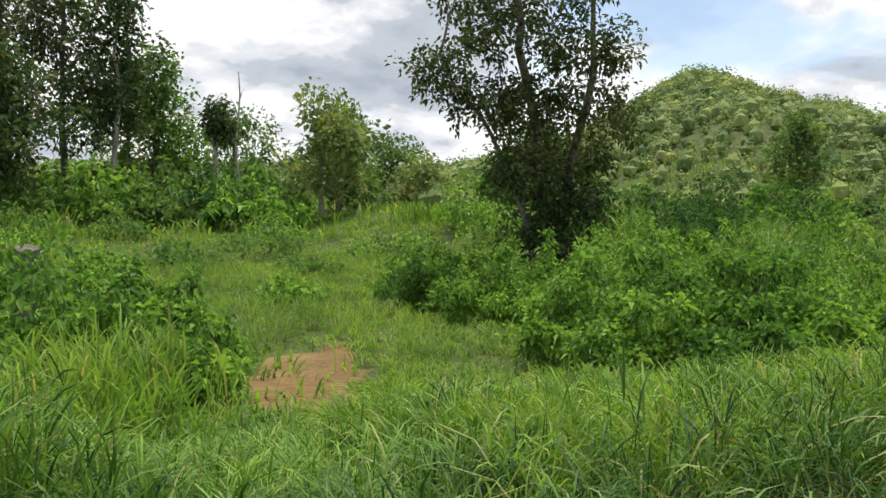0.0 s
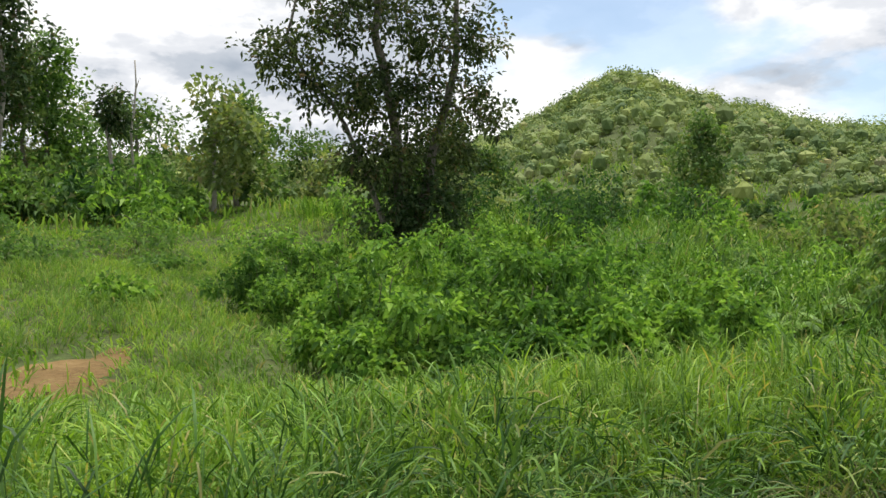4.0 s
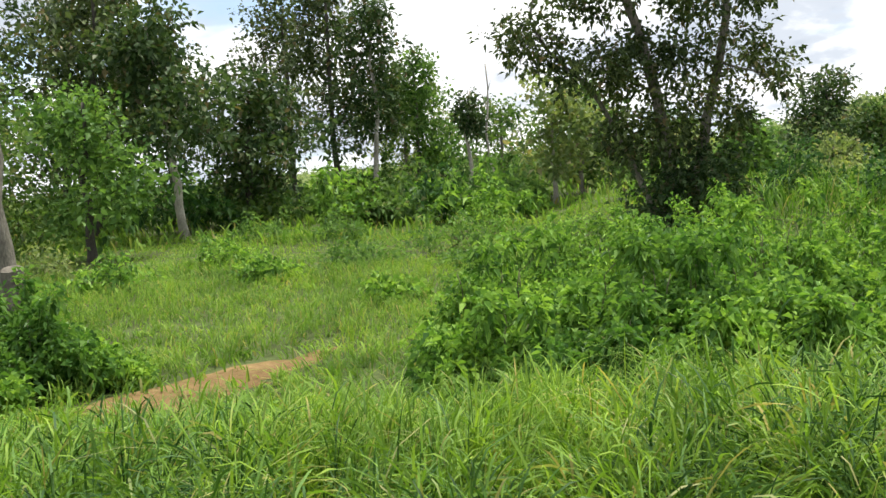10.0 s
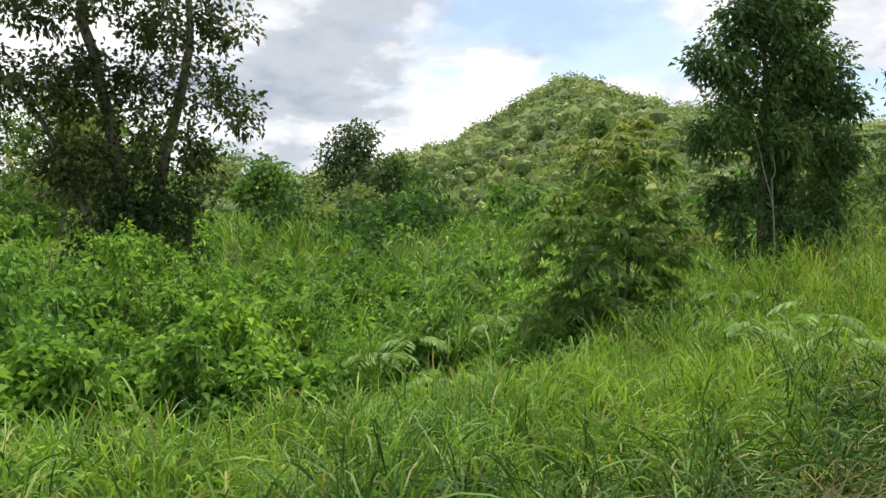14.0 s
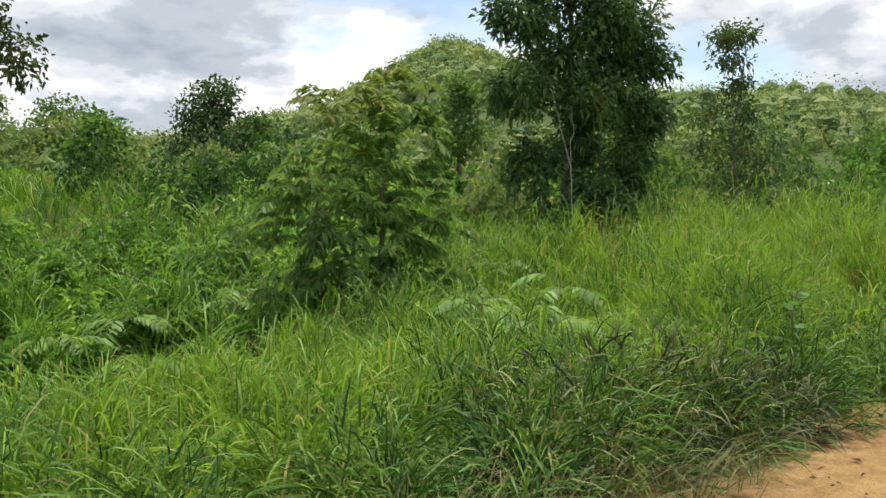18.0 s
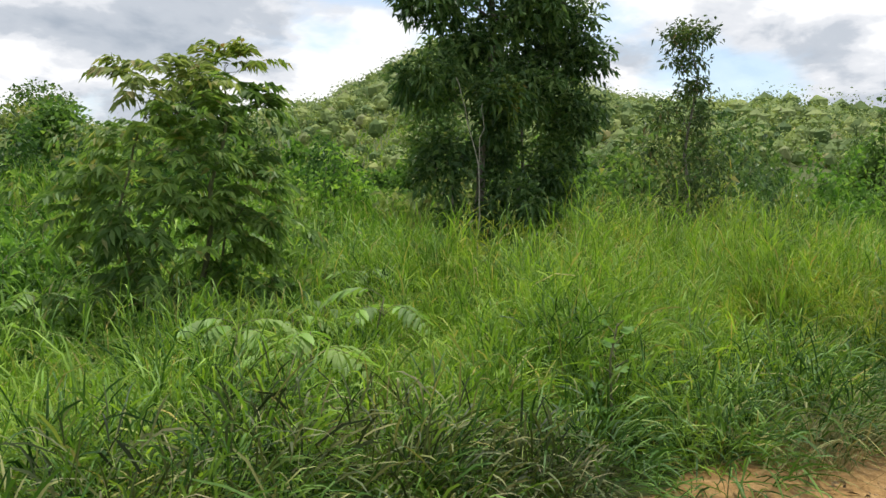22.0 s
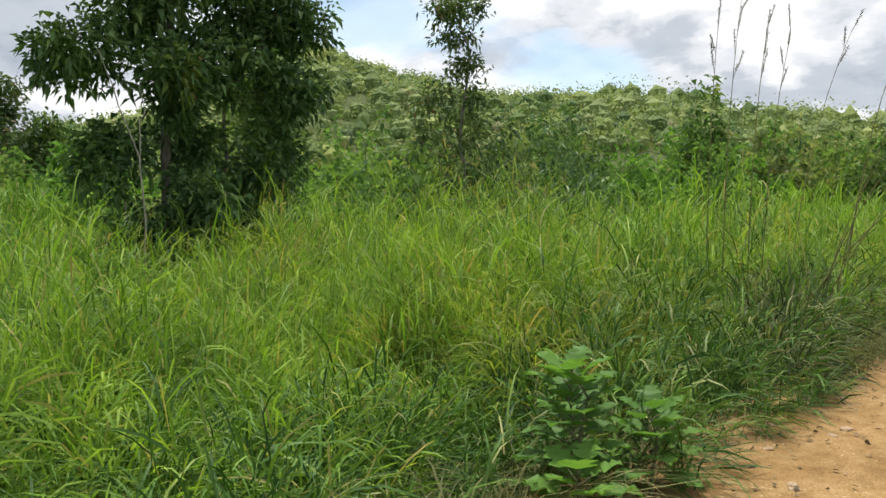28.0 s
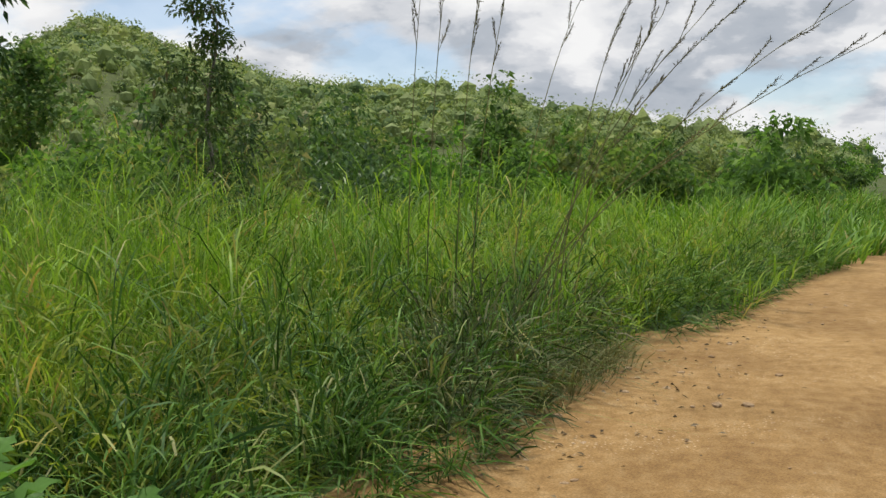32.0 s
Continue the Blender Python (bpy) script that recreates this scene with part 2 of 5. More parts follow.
def blade_arrays(roots, heights, widths, lean, rng, bend=0.5):
    """Grass blades: tapered strips that arch over. lean: (n, 2) the way they arch."""
    n = len(roots)
    d = np.concatenate([unit(lean), np.zeros((n, 1))], 1)
    side = np.stack([-d[:, 1], d[:, 0], np.zeros(n)], 1)
    turn = rng.uniform(-0.9, 0.9, n)[:, None]
    side = unit(side * np.cos(turn) + d * np.sin(turn))
    H, w = heights[:, None], widths[:, None]
    b = np.abs(rng.normal(bend, bend * 0.4, n))[:, None]
    z = np.array([0, 0, 1.0])

    def along(s):
        return roots + z * H * (s - 0.36 * b * s ** 3) + d * H * b * (0.25 * s + 0.75 * s ** 2.2)

    rows = []
    for s, k in ((0.0, 0.7), (0.38, 1.0), (0.74, 0.75)):
        c = along(s)
        rows += [c - side * w * 0.5 * k, c + side * w * 0.5 * k]
    v = np.stack(rows + [along(1.0)], 1).reshape(-1, 3)
    i = np.arange(n)[:, None] * 7
    quads = np.concatenate([i + [0, 1, 3, 2], i + [2, 3, 5, 4]])
    return v, quads, i + [4, 5, 6]


def dart_arrays(roots, ways, lengths, widths, rng, droop=0.35):
    """Stiff blades that start out along any way in space and sag."""
    n = len(roots)
    ways = unit(ways)
    side = unit(np.cross(ways, np.array([0, 0, 1.0]) + rng.normal(size=(n, 3)) * 0.7))
    Ls, w = lengths[:, None], widths[:, None]
    down = np.array([0, 0, -1.0]) * Ls * (droop * rng.uniform(0.5, 1.5, n))[:, None]
    rows = []
    for s, k in ((0.0, 0.7), (0.4, 1.0), (0.75, 0.75)):
        c = roots + ways * Ls * s + down * s * s
        rows += [c - side * w * 0.5 * k, c + side * w * 0.5 * k]
    v = np.stack(rows + [roots + ways * Ls + down], 1).reshape(-1, 3)
    i = np.arange(n)[:, None] * 7
    return v, np.concatenate([i + [0, 1, 3, 2], i + [2, 3, 5, 4]]), i + [4, 5, 6]


def tube_arrays(path, radii, sides=7):
    """A tapered tube along a path of points."""
    path = np.asarray(path, float)
    t = unit(np.gradient(path, axis=0))
    ref = np.where(np.abs(t[:, 2:3]) > 0.9, np.array([[1.0, 0, 0]]), np.array([[0, 0, 1.0]]))
    a = unit(np.cross(t, ref))
    b = np.cross(t, a)
    ang = np.arange(sides) * 2 * np.pi / sides
    ring = path[:, None] + (a[:, None] * np.cos(ang)[None, :, None] + b[:, None] * np.sin(ang)[None, :, None]) * np.asarray(radii)[:, None, None]
    v = ring.reshape(-1, 3)
    m = len(path)
    q = []
    for r in range(m - 1):
        for s in range(sides):
            q.append((r * sides + s, r * sides + (s + 1) % sides, (r + 1) * sides + (s + 1) % sides, (r + 1) * sides + s))
    return v, np.array(q), np.array([list(range(sides))[::-1], [(m - 1) * sides + s for s in range(sides)]])


def tubes(name, list_of, mat, parent=None, sides=6):
    vs, qs, cs, o = [], [], [], 0
    for path, radii in list_of:
        v, q, c = tube_arrays(path, radii, sides)
        vs.append(v)
        qs.append(q + o)
        cs.append(c + o)
        o += len(v)
    return sheet(name, np.concatenate(vs), [np.concatenate(qs), np.concatenate(cs)], mat, parent, True)


def limb_path(a, b, rng, steps=6, wander=0.06, sag=0.0):
    """A crooked way from a to b."""
    a, b = np.asarray(a, float), np.asarray(b, float)
    t = np.linspace(0, 1, steps)[:, None]
    far = np.linalg.norm(b - a)
    p = a + (b - a) * t + np.array([0, 0, 1.0]) * (sag * far * np.sin(np.pi * t))
    p[1:-1] += np.cumsum(rng.normal(size=(steps - 2, 3)), 0) * wander * far / math.sqrt(steps)
    return p


def empty(name, x, y, z):
    ob = new(name)
    ob.location = (x, y, z)
    ob.empty_display_size = 0.2
    return ob

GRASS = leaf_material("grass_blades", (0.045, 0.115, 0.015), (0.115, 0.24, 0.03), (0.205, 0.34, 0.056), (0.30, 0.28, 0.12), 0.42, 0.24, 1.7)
# brighter, yellower copy of the grass: sunlight on the tops put into the colour
GRASS_SUNLIT = leaf_material("sunlit_grass", (0.075, 0.155, 0.018), (0.155, 0.28, 0.032), (0.235, 0.355, 0.055), (0.32, 0.29, 0.10), 0.42, 0.38, 1.7)
FIELD = leaf_material("field_grass", (0.085, 0.17, 0.026), (0.14, 0.255, 0.04), (0.22, 0.33, 0.065), (0.30, 0.27, 0.11), 0.3, 0.42, 0.45)
SHRUB = leaf_material("shrub_leaf", (0.038, 0.105, 0.019), (0.14, 0.28, 0.046), (0.25, 0.405, 0.08), None, 0.5, 0.34, 0.9)
SHRUB_MID = leaf_material("mid_shrub_leaf", (0.045, 0.115, 0.024), (0.10, 0.22, 0.04), (0.175, 0.31, 0.066), None, 0.5, 0.4, 0.9)
SHRUB_DARK = leaf_material("dark_shrub_leaf", (0.018, 0.055, 0.017), (0.04, 0.105, 0.028), (0.085, 0.17, 0.046), None, 0.5, 0.3, 0.9)
TREE_A = leaf_material("old_tree_leaf", (0.035, 0.055, 0.024), (0.07, 0.103, 0.04), (0.125, 0.165, 0.066), (0.16, 0.13, 0.075), 0.5, 0.28, 0.5)
TREE_DK = leaf_material("shaded_leaf", (0.03, 0.062, 0.024), (0.06, 0.108, 0.04), (0.105, 0.155, 0.06), (0.13, 0.11, 0.06), 0.5, 0.26, 0.5)
TREE_B = leaf_material("glossy_tree_leaf", (0.03, 0.072, 0.026), (0.075, 0.15, 0.05), (0.15, 0.235, 0.082), None, 0.55, 0.26, 0.6)
TREE_FAR = leaf_material("wood_leaf", (0.05, 0.105, 0.03), (0.095, 0.175, 0.048), (0.155, 0.245, 0.075), (0.2, 0.22, 0.09), 0.4, 0.38, 0.4)
TREE_FRESH = leaf_material("fresh_leaf", (0.055, 0.12, 0.032), (0.105, 0.205, 0.05), (0.165, 0.28, 0.078), None, 0.42, 0.4, 0.5)
TREE_PALE = leaf_material("pale_leaf", (0.11, 0.16, 0.06), (0.17, 0.23, 0.085), (0.25, 0.30, 0.12), (0.27, 0.25, 0.13), 0.35, 0.38, 0.35)
BUSH_C = leaf_material("pinnate_leaf", (0.08, 0.15, 0.045), (0.135, 0.235, 0.068), (0.21, 0.315, 0.105), (0.26, 0.27, 0.11), 0.45, 0.45, 0.8)
YOUNG = leaf_material("young_leaf", (0.13, 0.2, 0.05), (0.19, 0.26, 0.065), (0.24, 0.27, 0.08), (0.26, 0.18, 0.07), 0.4, 0.35, 0.8)
BROWN = leaf_material("dull_leaf", (0.075, 0.105, 0.042), (0.12, 0.16, 0.062), (0.17, 0.21, 0.09), None, 0.3, 0.4, 0.8)
HILL = leaf_material("hill_wood_leaf", (0.18, 0.24, 0.09), (0.225, 0.29, 0.11), (0.27, 0.325, 0.135), (0.29, 0.29, 0.16), 0.2, 0.25, 0.12)
HILL_MID = leaf_material("hill_wood_mid_leaf", (0.125, 0.19, 0.068), (0.165, 0.235, 0.082), (0.2, 0.27, 0.10), None, 0.2, 0.25, 0.12)
HILL_DARK = leaf_material("hill_wood_dark_leaf", (0.075, 0.13, 0.052), (0.105, 0.17, 0.065), (0.14, 0.205, 0.082), None, 0.2, 0.25, 0.12)
BROAD = leaf_material("broad_weed_leaf", (0.07, 0.165, 0.034), (0.1, 0.215, 0.046), (0.135, 0.26, 0.063), None, 0.45, 0.4, 1.5)
REED = leaf_material("reed_stalk", (0.10, 0.11, 0.045), (0.16, 0.165, 0.07), (0.22, 0.21, 0.1), None, 0.3, 0.2, 0.8)
PLUME = leaf_material("seed_spike", (0.07, 0.065, 0.05), (0.12, 0.11, 0.08), (0.18, 0.16, 0.11), None, 0.25, 0.2, 0.8)
BARK = bark_material("grey_bark", (0.06, 0.05, 0.042), (0.26, 0.24, 0.205))
BARK_PALE = bark_material("pale_bark", (0.17, 0.155, 0.13), (0.46, 0.43, 0.38))
BARK_DARK = bark_material("dark_bark", (0.03, 0.026, 0.022), (0.10, 0.088, 0.075))
STEM = bark_material("green_stem", (0.07, 0.08, 0.035), (0.16, 0.17, 0.08))
ROAD = soil_material("orange_laterite", (0.19, 0.115, 0.046), (0.265, 0.168, 0.07), (0.335, 0.235, 0.118), 0.65, True)
SOIL = soil_material("bare_soil", (0.11, 0.072, 0.03), (0.17, 0.113, 0.048), (0.235, 0.165, 0.078))
GROUND = soil_material("grown_soil", (0.035, 0.05, 0.016), (0.06, 0.085, 0.026), (0.105, 0.115, 0.045))
STONE = soil_material("road_stone", (0.22, 0.145, 0.08), (0.33, 0.24, 0.15), (0.46, 0.37, 0.26))
CONCRETE = soil_material("weathered_wood", (0.07, 0.065, 0.055), (0.13, 0.12, 0.10), (0.21, 0.195, 0.17))

DULL = leaf_material("dull_grass", (0.022, 0.036, 0.012), (0.07, 0.098, 0.034), (0.19, 0.21, 0.09), (0.22, 0.2, 0.12), 0.42, 0.15, 1.7)
LITTER = leaf_material("dead_leaf", (0.04, 0.03, 0.02), (0.10, 0.075, 0.045), (0.2, 0.16, 0.11), None, 0.2, 0.05, 0.8)
# deep green grass, its colour also darkened to carry the verge front's shade
GRASS_SHADED = leaf_material("shaded_deep_grass", (0.018, 0.055, 0.011), (0.05, 0.125, 0.02), (0.14, 0.25, 0.046), (0.26, 0.27, 0.11), 0.42, 0.2, 1.7)
OLIVE = leaf_material("olive_grass", (0.085, 0.14, 0.02), (0.185, 0.25, 0.036), (0.27, 0.32, 0.062), (0.30, 0.23, 0.09), 0.42, 0.38, 1.7)

# ---------------------------------------------------------------- the lie of the land
EDGE_Y = 2.42                     # where the road ends and the verge begins
CREST = [(-60.0, 1.2), (-20.0, 2.2), (2.6, 3.82), (13.1, 4.12), (21.9, 4.22), (26.2, 4.96), (32.9, 6.63), (37.3, 8.91), (40.3, 10.34), (42.2, 10.04), (45.2, 8.89), (49.2, 7.84), (52.6, 6.89), (56.8, 6.71), (61.0, 6.33), (65.3, 5.68), (71.6, 4.23), (77.6, 2.88), (82.8, 2.2), (88.0, 1.7), (95.0, 1.0), (120.0, 0.3)]
RANGE = [(-60, 450), (0, 330), (20, 390), (30, 435), (43, 435), (50, 360), (58, 240), (68, 180), (82, 195), (120, 240)]


def crest_of(az):
    ks = np.array(CREST)
    rs = np.array(RANGE)
    return np.interp(az, ks[:, 0], ks[:, 1]), np.interp(az, rs[:, 0], rs[:, 1])


def land(x, y):
    """Height of the ground: a flat road, a field that rises gently from it, and the wooded hill behind."""
    x, y = np.asarray(x, float), np.asarray(y, float)
    dx, dy = x - 3.0, y
    r = np.hypot(dx, dy)
    az = np.degrees(np.arctan2(dx, dy))
    e, far = crest_of(az)
    base = np.interp(y, [2.8, 5, 9, 14, 20, 26, 34, 103], [0, -0.1, -0.4, -0.5, -0.4, -0.1, 0.45, 6.1])
    base = base + 0.06 * np.sin(x * 0.6 + 1) * np.sin(y * 0.5) * np.clip((y - 3.0) / 3, 0, 1)
    base = base + np.interp(y, [4, 9, 14, 20, 28, 40, 60], [0, 0.45, 0.6, 0.9, 1.8, 1.6, 1.0]) * np.clip((x - 8) / 5, 0, 1) * np.clip((36 - x) / 10, 0, 1)
    near = 32.0 + 56 * np.clip((56 - az) / 40, 0, 1)
    s = np.clip((r - near) / (far - near), 0, 1)
    top = far * np.tan(np.radians(e)) - 0.8
    rise = (0.55 * s + 0.45 * s * s * (3 - 2 * s)) * np.maximum(top - base, 0)
    back = np.clip((r - far) / 500, 0, 1)
    z = base + rise * (1 - 0.85 * back)
    lump = 2.2 * np.sin(x * 0.03 + 2) * np.sin(y * 0.033) * np.clip((r - near) / 90, 0, 1) * (1 - back)
    z = z + np.where((np.abs(az) < 100), lump, 0)
    front = np.clip((y - 2.0) / 1.2, 0, 1)
    side = np.where(y < 0, 0.0, 1.0)
    return np.where(y < EDGE_Y - 0.15, 0.0, z * front * side)


def spaced(inner, outer, step, grow):
    out = [0.0]
    while out[-1] < inner:
        out.append(out[-1] + step)
    while out[-1] < outer:
        step *= grow
        out.append(out[-1] + step)
    return np.array(out)


pos_x = spaced(40, 3000, 0.4, 1.09)
neg_x = -spaced(26, 3000, 0.4, 1.09)[1:][::-1]
gx = np.r_[neg_x, pos_x]
pos_y = spaced(36, 3000, 0.3, 1.08)
neg_y = -spaced(6, 3000, 0.6, 1.15)[1:][::-1]
gy = np.r_[neg_y, pos_y]
GX, GY = np.meshgrid(gx, gy)
GZ = land(GX, GY) - np.where(GY < EDGE_Y, 0.03, 0.0)
nx, ny = len(gx), len(gy)
ii = (np.arange(ny - 1)[:, None] * nx + np.arange(nx - 1)[None]).ravel()
tagged(sheet("ground", np.stack([GX, GY, GZ], -1).reshape(-1, 3), [np.stack([ii, ii + 1, ii + nx + 1, ii + nx], 1)], GROUND, None, True),
       "grown earth rising from the road to a wooded hill", "ground", kind="structure")

# the dirt road, with wheel tracks and a ragged edge
rx = spaced(30, 160, 0.09, 1.06)
rx = np.r_[-spaced(9, 90, 0.3, 1.1)[1:][::-1], rx]
ry = np.linspace(-4.2, EDGE_Y + 0.45, 64)
RX, RY = np.meshgrid(rx, ry)
rng = np.random.default_rng(5)
wave = np.interp(RX, np.linspace(-95, 170, 700), rng.normal(0, 0.06, 700)) + 0.09 * np.sin(RX * 0.9) * np.sin(RX * 0.37)
RYW = np.where(RY > 1.0, RY + wave * (RY - 1.0) / 1.9, RY)
ruts = -0.03 * np.exp(-((RY - 0.3) / 0.22) ** 2) - 0.03 * np.exp(-((RY + 1.4) / 0.22) ** 2) - 0.02 * np.exp(-((RY - 1.35) / 0.12) ** 2)
RYW = RYW + np.interp(RX, [21.5, 23.5, 30, 38, 60, 160], [0, -0.35, -0.6, -1.5, -4.5, -30])
RZ = 0.012 + ruts + 0.012 * np.sin(RX * 7.0 + 3 * np.sin(RY * 5)) * np.sin(RY * 9) * 0.5 + rng.normal(0, 0.0035, RX.shape)
RZ = RZ - np.clip(RY - EDGE_Y, 0, 1) * 0.05 - np.clip(-3.7 - RY, 0, 1) * 0.2
nrx = len(rx)
ii = (np.arange(len(ry) - 1)[:, None] * nrx + np.arange(nrx - 1)[None]).ravel()
road = tagged(sheet("road", np.stack([RX, RYW, RZ + 0.02], -1).reshape(-1, 3), [np.stack([ii, ii + 1, ii + nrx + 1, ii + nrx], 1)], ROAD, None, True),
              "orange dirt road with faint wheel tracks and loose stones", "dirt road", kind="structure")


# the bare patch in the field
def soil_patch(x, y, rx_, ry_, seed):
    g = np.random.default_rng(seed)
    rings, spokes = 7, 40
    v = [(x, y, float(land(x, y)) + 0.012)]
    wob = 1 + 0.55 * np.convolve(np.r_[w0 := g.normal(size=spokes), w0[:6]], np.ones(6) / 6, "valid")[:spokes]
    for k in range(1, rings + 1):
        for s in range(spokes):
            q = k / rings * wob[s]
            a_ = 2 * math.pi * s / spokes
            px, py = x + rx_ * q * math.cos(a_) + 0.3 * ry_ * q * math.sin(a_), y + ry_ * q * math.sin(a_)
            v.append((px, py, float(land(px, py)) + (0.012 if k < rings else -0.03) + g.normal(0, 0.006)))
    tri = np.array([(0, 1 + s, 1 + (s + 1) % spokes) for s in range(spokes)])
    quad = np.array([(1 + (k - 1) * spokes + s, 1 + k * spokes + s, 1 + k * spokes + (s + 1) % spokes, 1 + (k - 1) * spokes + (s + 1) % spokes) for k in range(1, rings) for s in range(spokes)])
    ob = sheet("bare_soil_patch", np.array(v), [tri, quad], SOIL, None, True)
    return tagged(ob, "patch of bare orange soil in the grass", "soil", kind="structure")


soil_patch(-2.75, 12.2, 1.0, 3.7, 3)


# ---------------------------------------------------------------- grass
def scatter(n, x0, x1, y0, y1, rng):
    return np.stack([rng.uniform(x0, x1, n), rng.uniform(y0, y1, n)], 1)


def smooth_noise(x, y, scale, seed):
    """A soft random field in 0 to 1, made of a few waves."""
    g = np.random.default_rng(seed)
    out = 0
    for _ in range(6):
        a_ = g.uniform(0, 2 * np.pi)
        k = scale * g.uniform(0.6, 1.6)
        out = out + np.sin((x * np.cos(a_) + y * np.sin(a_)) * k + g.uniform(0, 6.3))
    return 0.5 + 0.5 * np.clip(out / 3.2, -1, 1)


def grass_sheet(name, label, xy, height, width, mat, rng, bend=0.55, lean=(0.05, -0.15), away=None):
    z = land(xy[:, 0], xy[:, 1])
    roots = np.column_stack([xy, z - 0.02])
    drift = 6.3 * smooth_noise(xy[:, 0], xy[:, 1], 0.9, 33)
    way = rng.normal(size=(len(xy), 2)) * 0.6 + np.array(lean) + 0.55 * np.stack([np.cos(drift), np.sin(drift)], 1)
    if away is not None:
        way = way + away
    v, q, t = blade_arrays(roots, height, width, way, rng, bend)
    return tagged(sheet(name, v, [q, t], mat, None, True), label, "grass", kind="stuff")


def clumped(xy, per, spread, rng):
    """Each point becomes a tuft of blades."""
    p = np.repeat(xy, per, 0)
    return p + rng.normal(0, spread, p.shape)


def tufts(xy, per, spread, rng):
    """Tufts whose blades fan out: the roots, the way out of the tuft, and which tuft."""
    which = np.repeat(np.arange(len(xy)), per)
    off = rng.normal(0, 1, (len(which), 2))
    return xy[which] + off * spread, off * 1.1, which


def edge_of(x):
    """How far the grass leans out over the road."""
    return np.interp(x, [0, 9.4, 10.2, 11, 11.8, 12.6, 13.3, 14.0, 14.9, 15.8, 17.2, 18, 19.2, 21, 23, 30, 38, 60, 90], [2.5, 2.52, 2.5, 2.4, 2.2, 2.3, 2.45, 2.3, 2.05, 2.25, 2.15, 2.4, 2.58, 2.6, 2.1, 1.85, 0.95, -2.0, -8.0])


HUMP = 1.1
hump_rng = np.random.default_rng(71)
HUMP_AT = hump_rng.uniform(0.1, 0.9, (256, 256, 2))
HUMP_TALL = hump_rng.uniform(0, 1, (256, 256))


def humps(x, y):
    """The hump that each point belongs to: the way out from its middle, in hump widths, and its share of height."""
    i, j = np.floor(x / HUMP).astype(int), np.floor(y / HUMP).astype(int)
    best, out, tall_ = np.full(len(x), 9.0), np.zeros((len(x), 2)), np.zeros(len(x))
    for di in (-1, 0, 1):
        for dj in (-1, 0, 1):
            c = HUMP_AT[(i + di) % 256, (j + dj) % 256]
            o = np.stack([x / HUMP - i - di - c[:, 0], y / HUMP - j - dj - c[:, 1]], 1)
            d = np.linalg.norm(o, axis=1)
            m = d < best
            best, out, tall_ = np.where(m, d, best), np.where(m[:, None], o, out), np.where(m, HUMP_TALL[(i + di) % 256, (j + dj) % 256], tall_)
    return out, tall_


def verge_height(x, y):
    """How tall the roadside grass stands; lower where the path leaves the road."""
    h = 0.48 + 0.3 * smooth_noise(x, y, 1.3, 4) + 0.2 * smooth_noise(x, y, 3.6, 5) + 0.45 * np.clip((x - 9.5) / 4, 0, 1) * np.clip((y - 3.0) / 2.0, 0, 1) + 0.5 * np.clip((x - 15) / 3, 0, 1)
    h = h - 0.12 * np.clip(1 - np.abs(x - 13.6) / 1.4, 0, 1) * np.clip((y - 4.2) / 1.2, 0, 1)
    out, tall_ = humps(np.asarray(x), np.asarray(y))
    d = np.linalg.norm(out, axis=1)
    h = h * (0.78 + 0.5 * tall_) * (1.14 - 0.8 * np.clip(d / 0.72, 0, 1) ** 2)
    cap = (np.interp(x, [-4.6, -3.8, -0.8, 0], [0.5, 0.78, 0.78, 0.92]) - 0.15 * (y - 4)).clip(0.06)
    open_ = np.clip((9.4 - x) / 2.0, 0, 1) * np.clip((x + 6.6) / 0.6, 0, 1)
    h = np.where(open_ > 0, np.minimum(h, cap * (0.85 + 0.25 * tall_) + (1 - open_) * 0.5), h)
    return h * (0.8 + 0.2 * np.clip((y - EDGE_Y) / 0.35, 0, 1))


def verge_depth(x):
    """How far the tall grass reaches from the road."""
    return np.interp(x, [-12, -6, -4, -1, 1, 4, 8, 10, 12, 15, 20, 60], [8.0, 8.0, 8.2, 8.2, 6.4, 6.0, 6.3, 7.6, 10.5, 12.5, 12.5, 12.5])


rng = np.random.default_rng(11)
p = scatter(23000, -10, 30, 1.8, 12.6, rng)
p = p[rng.uniform(size=len(p)) < np.clip(1.25 - (p[:, 1] - 2.4) / 9, 0.4, 1)]
p = p[p[:, 1] > edge_of(p[:, 0]) + 0.06]
p = p[p[:, 1] < verge_depth(p[:, 0]) + rng.normal(0, 0.25, len(p))]
p = p[rng.uniform(size=len(p)) < np.where(p[:, 0] > 20, 0.55, 1.0)]
inner = p[:, 1] - edge_of(p[:, 0])
p = p[rng.uniform(size=len(p)) < np.where((p[:, 0] > -6.4) & (p[:, 0] < -4.4), 1.0, np.clip(0.16 + (inner - 0.45) * 1.2, 0.16, 1.0))]
p = p[np.hypot((p[:, 0] - 14.25) / 0.42, (p[:, 1] - 2.4) / 0.3) > 1]        # the broad weeds keep their room
tall = verge_height(p[:, 0], p[:, 1]) * rng.uniform(0.6, 1.2, len(p)) * (0.72 + 0.28 * np.clip((p[:, 1] - edge_of(p[:, 0]) - 0.2) / 0.7, 0, 1))


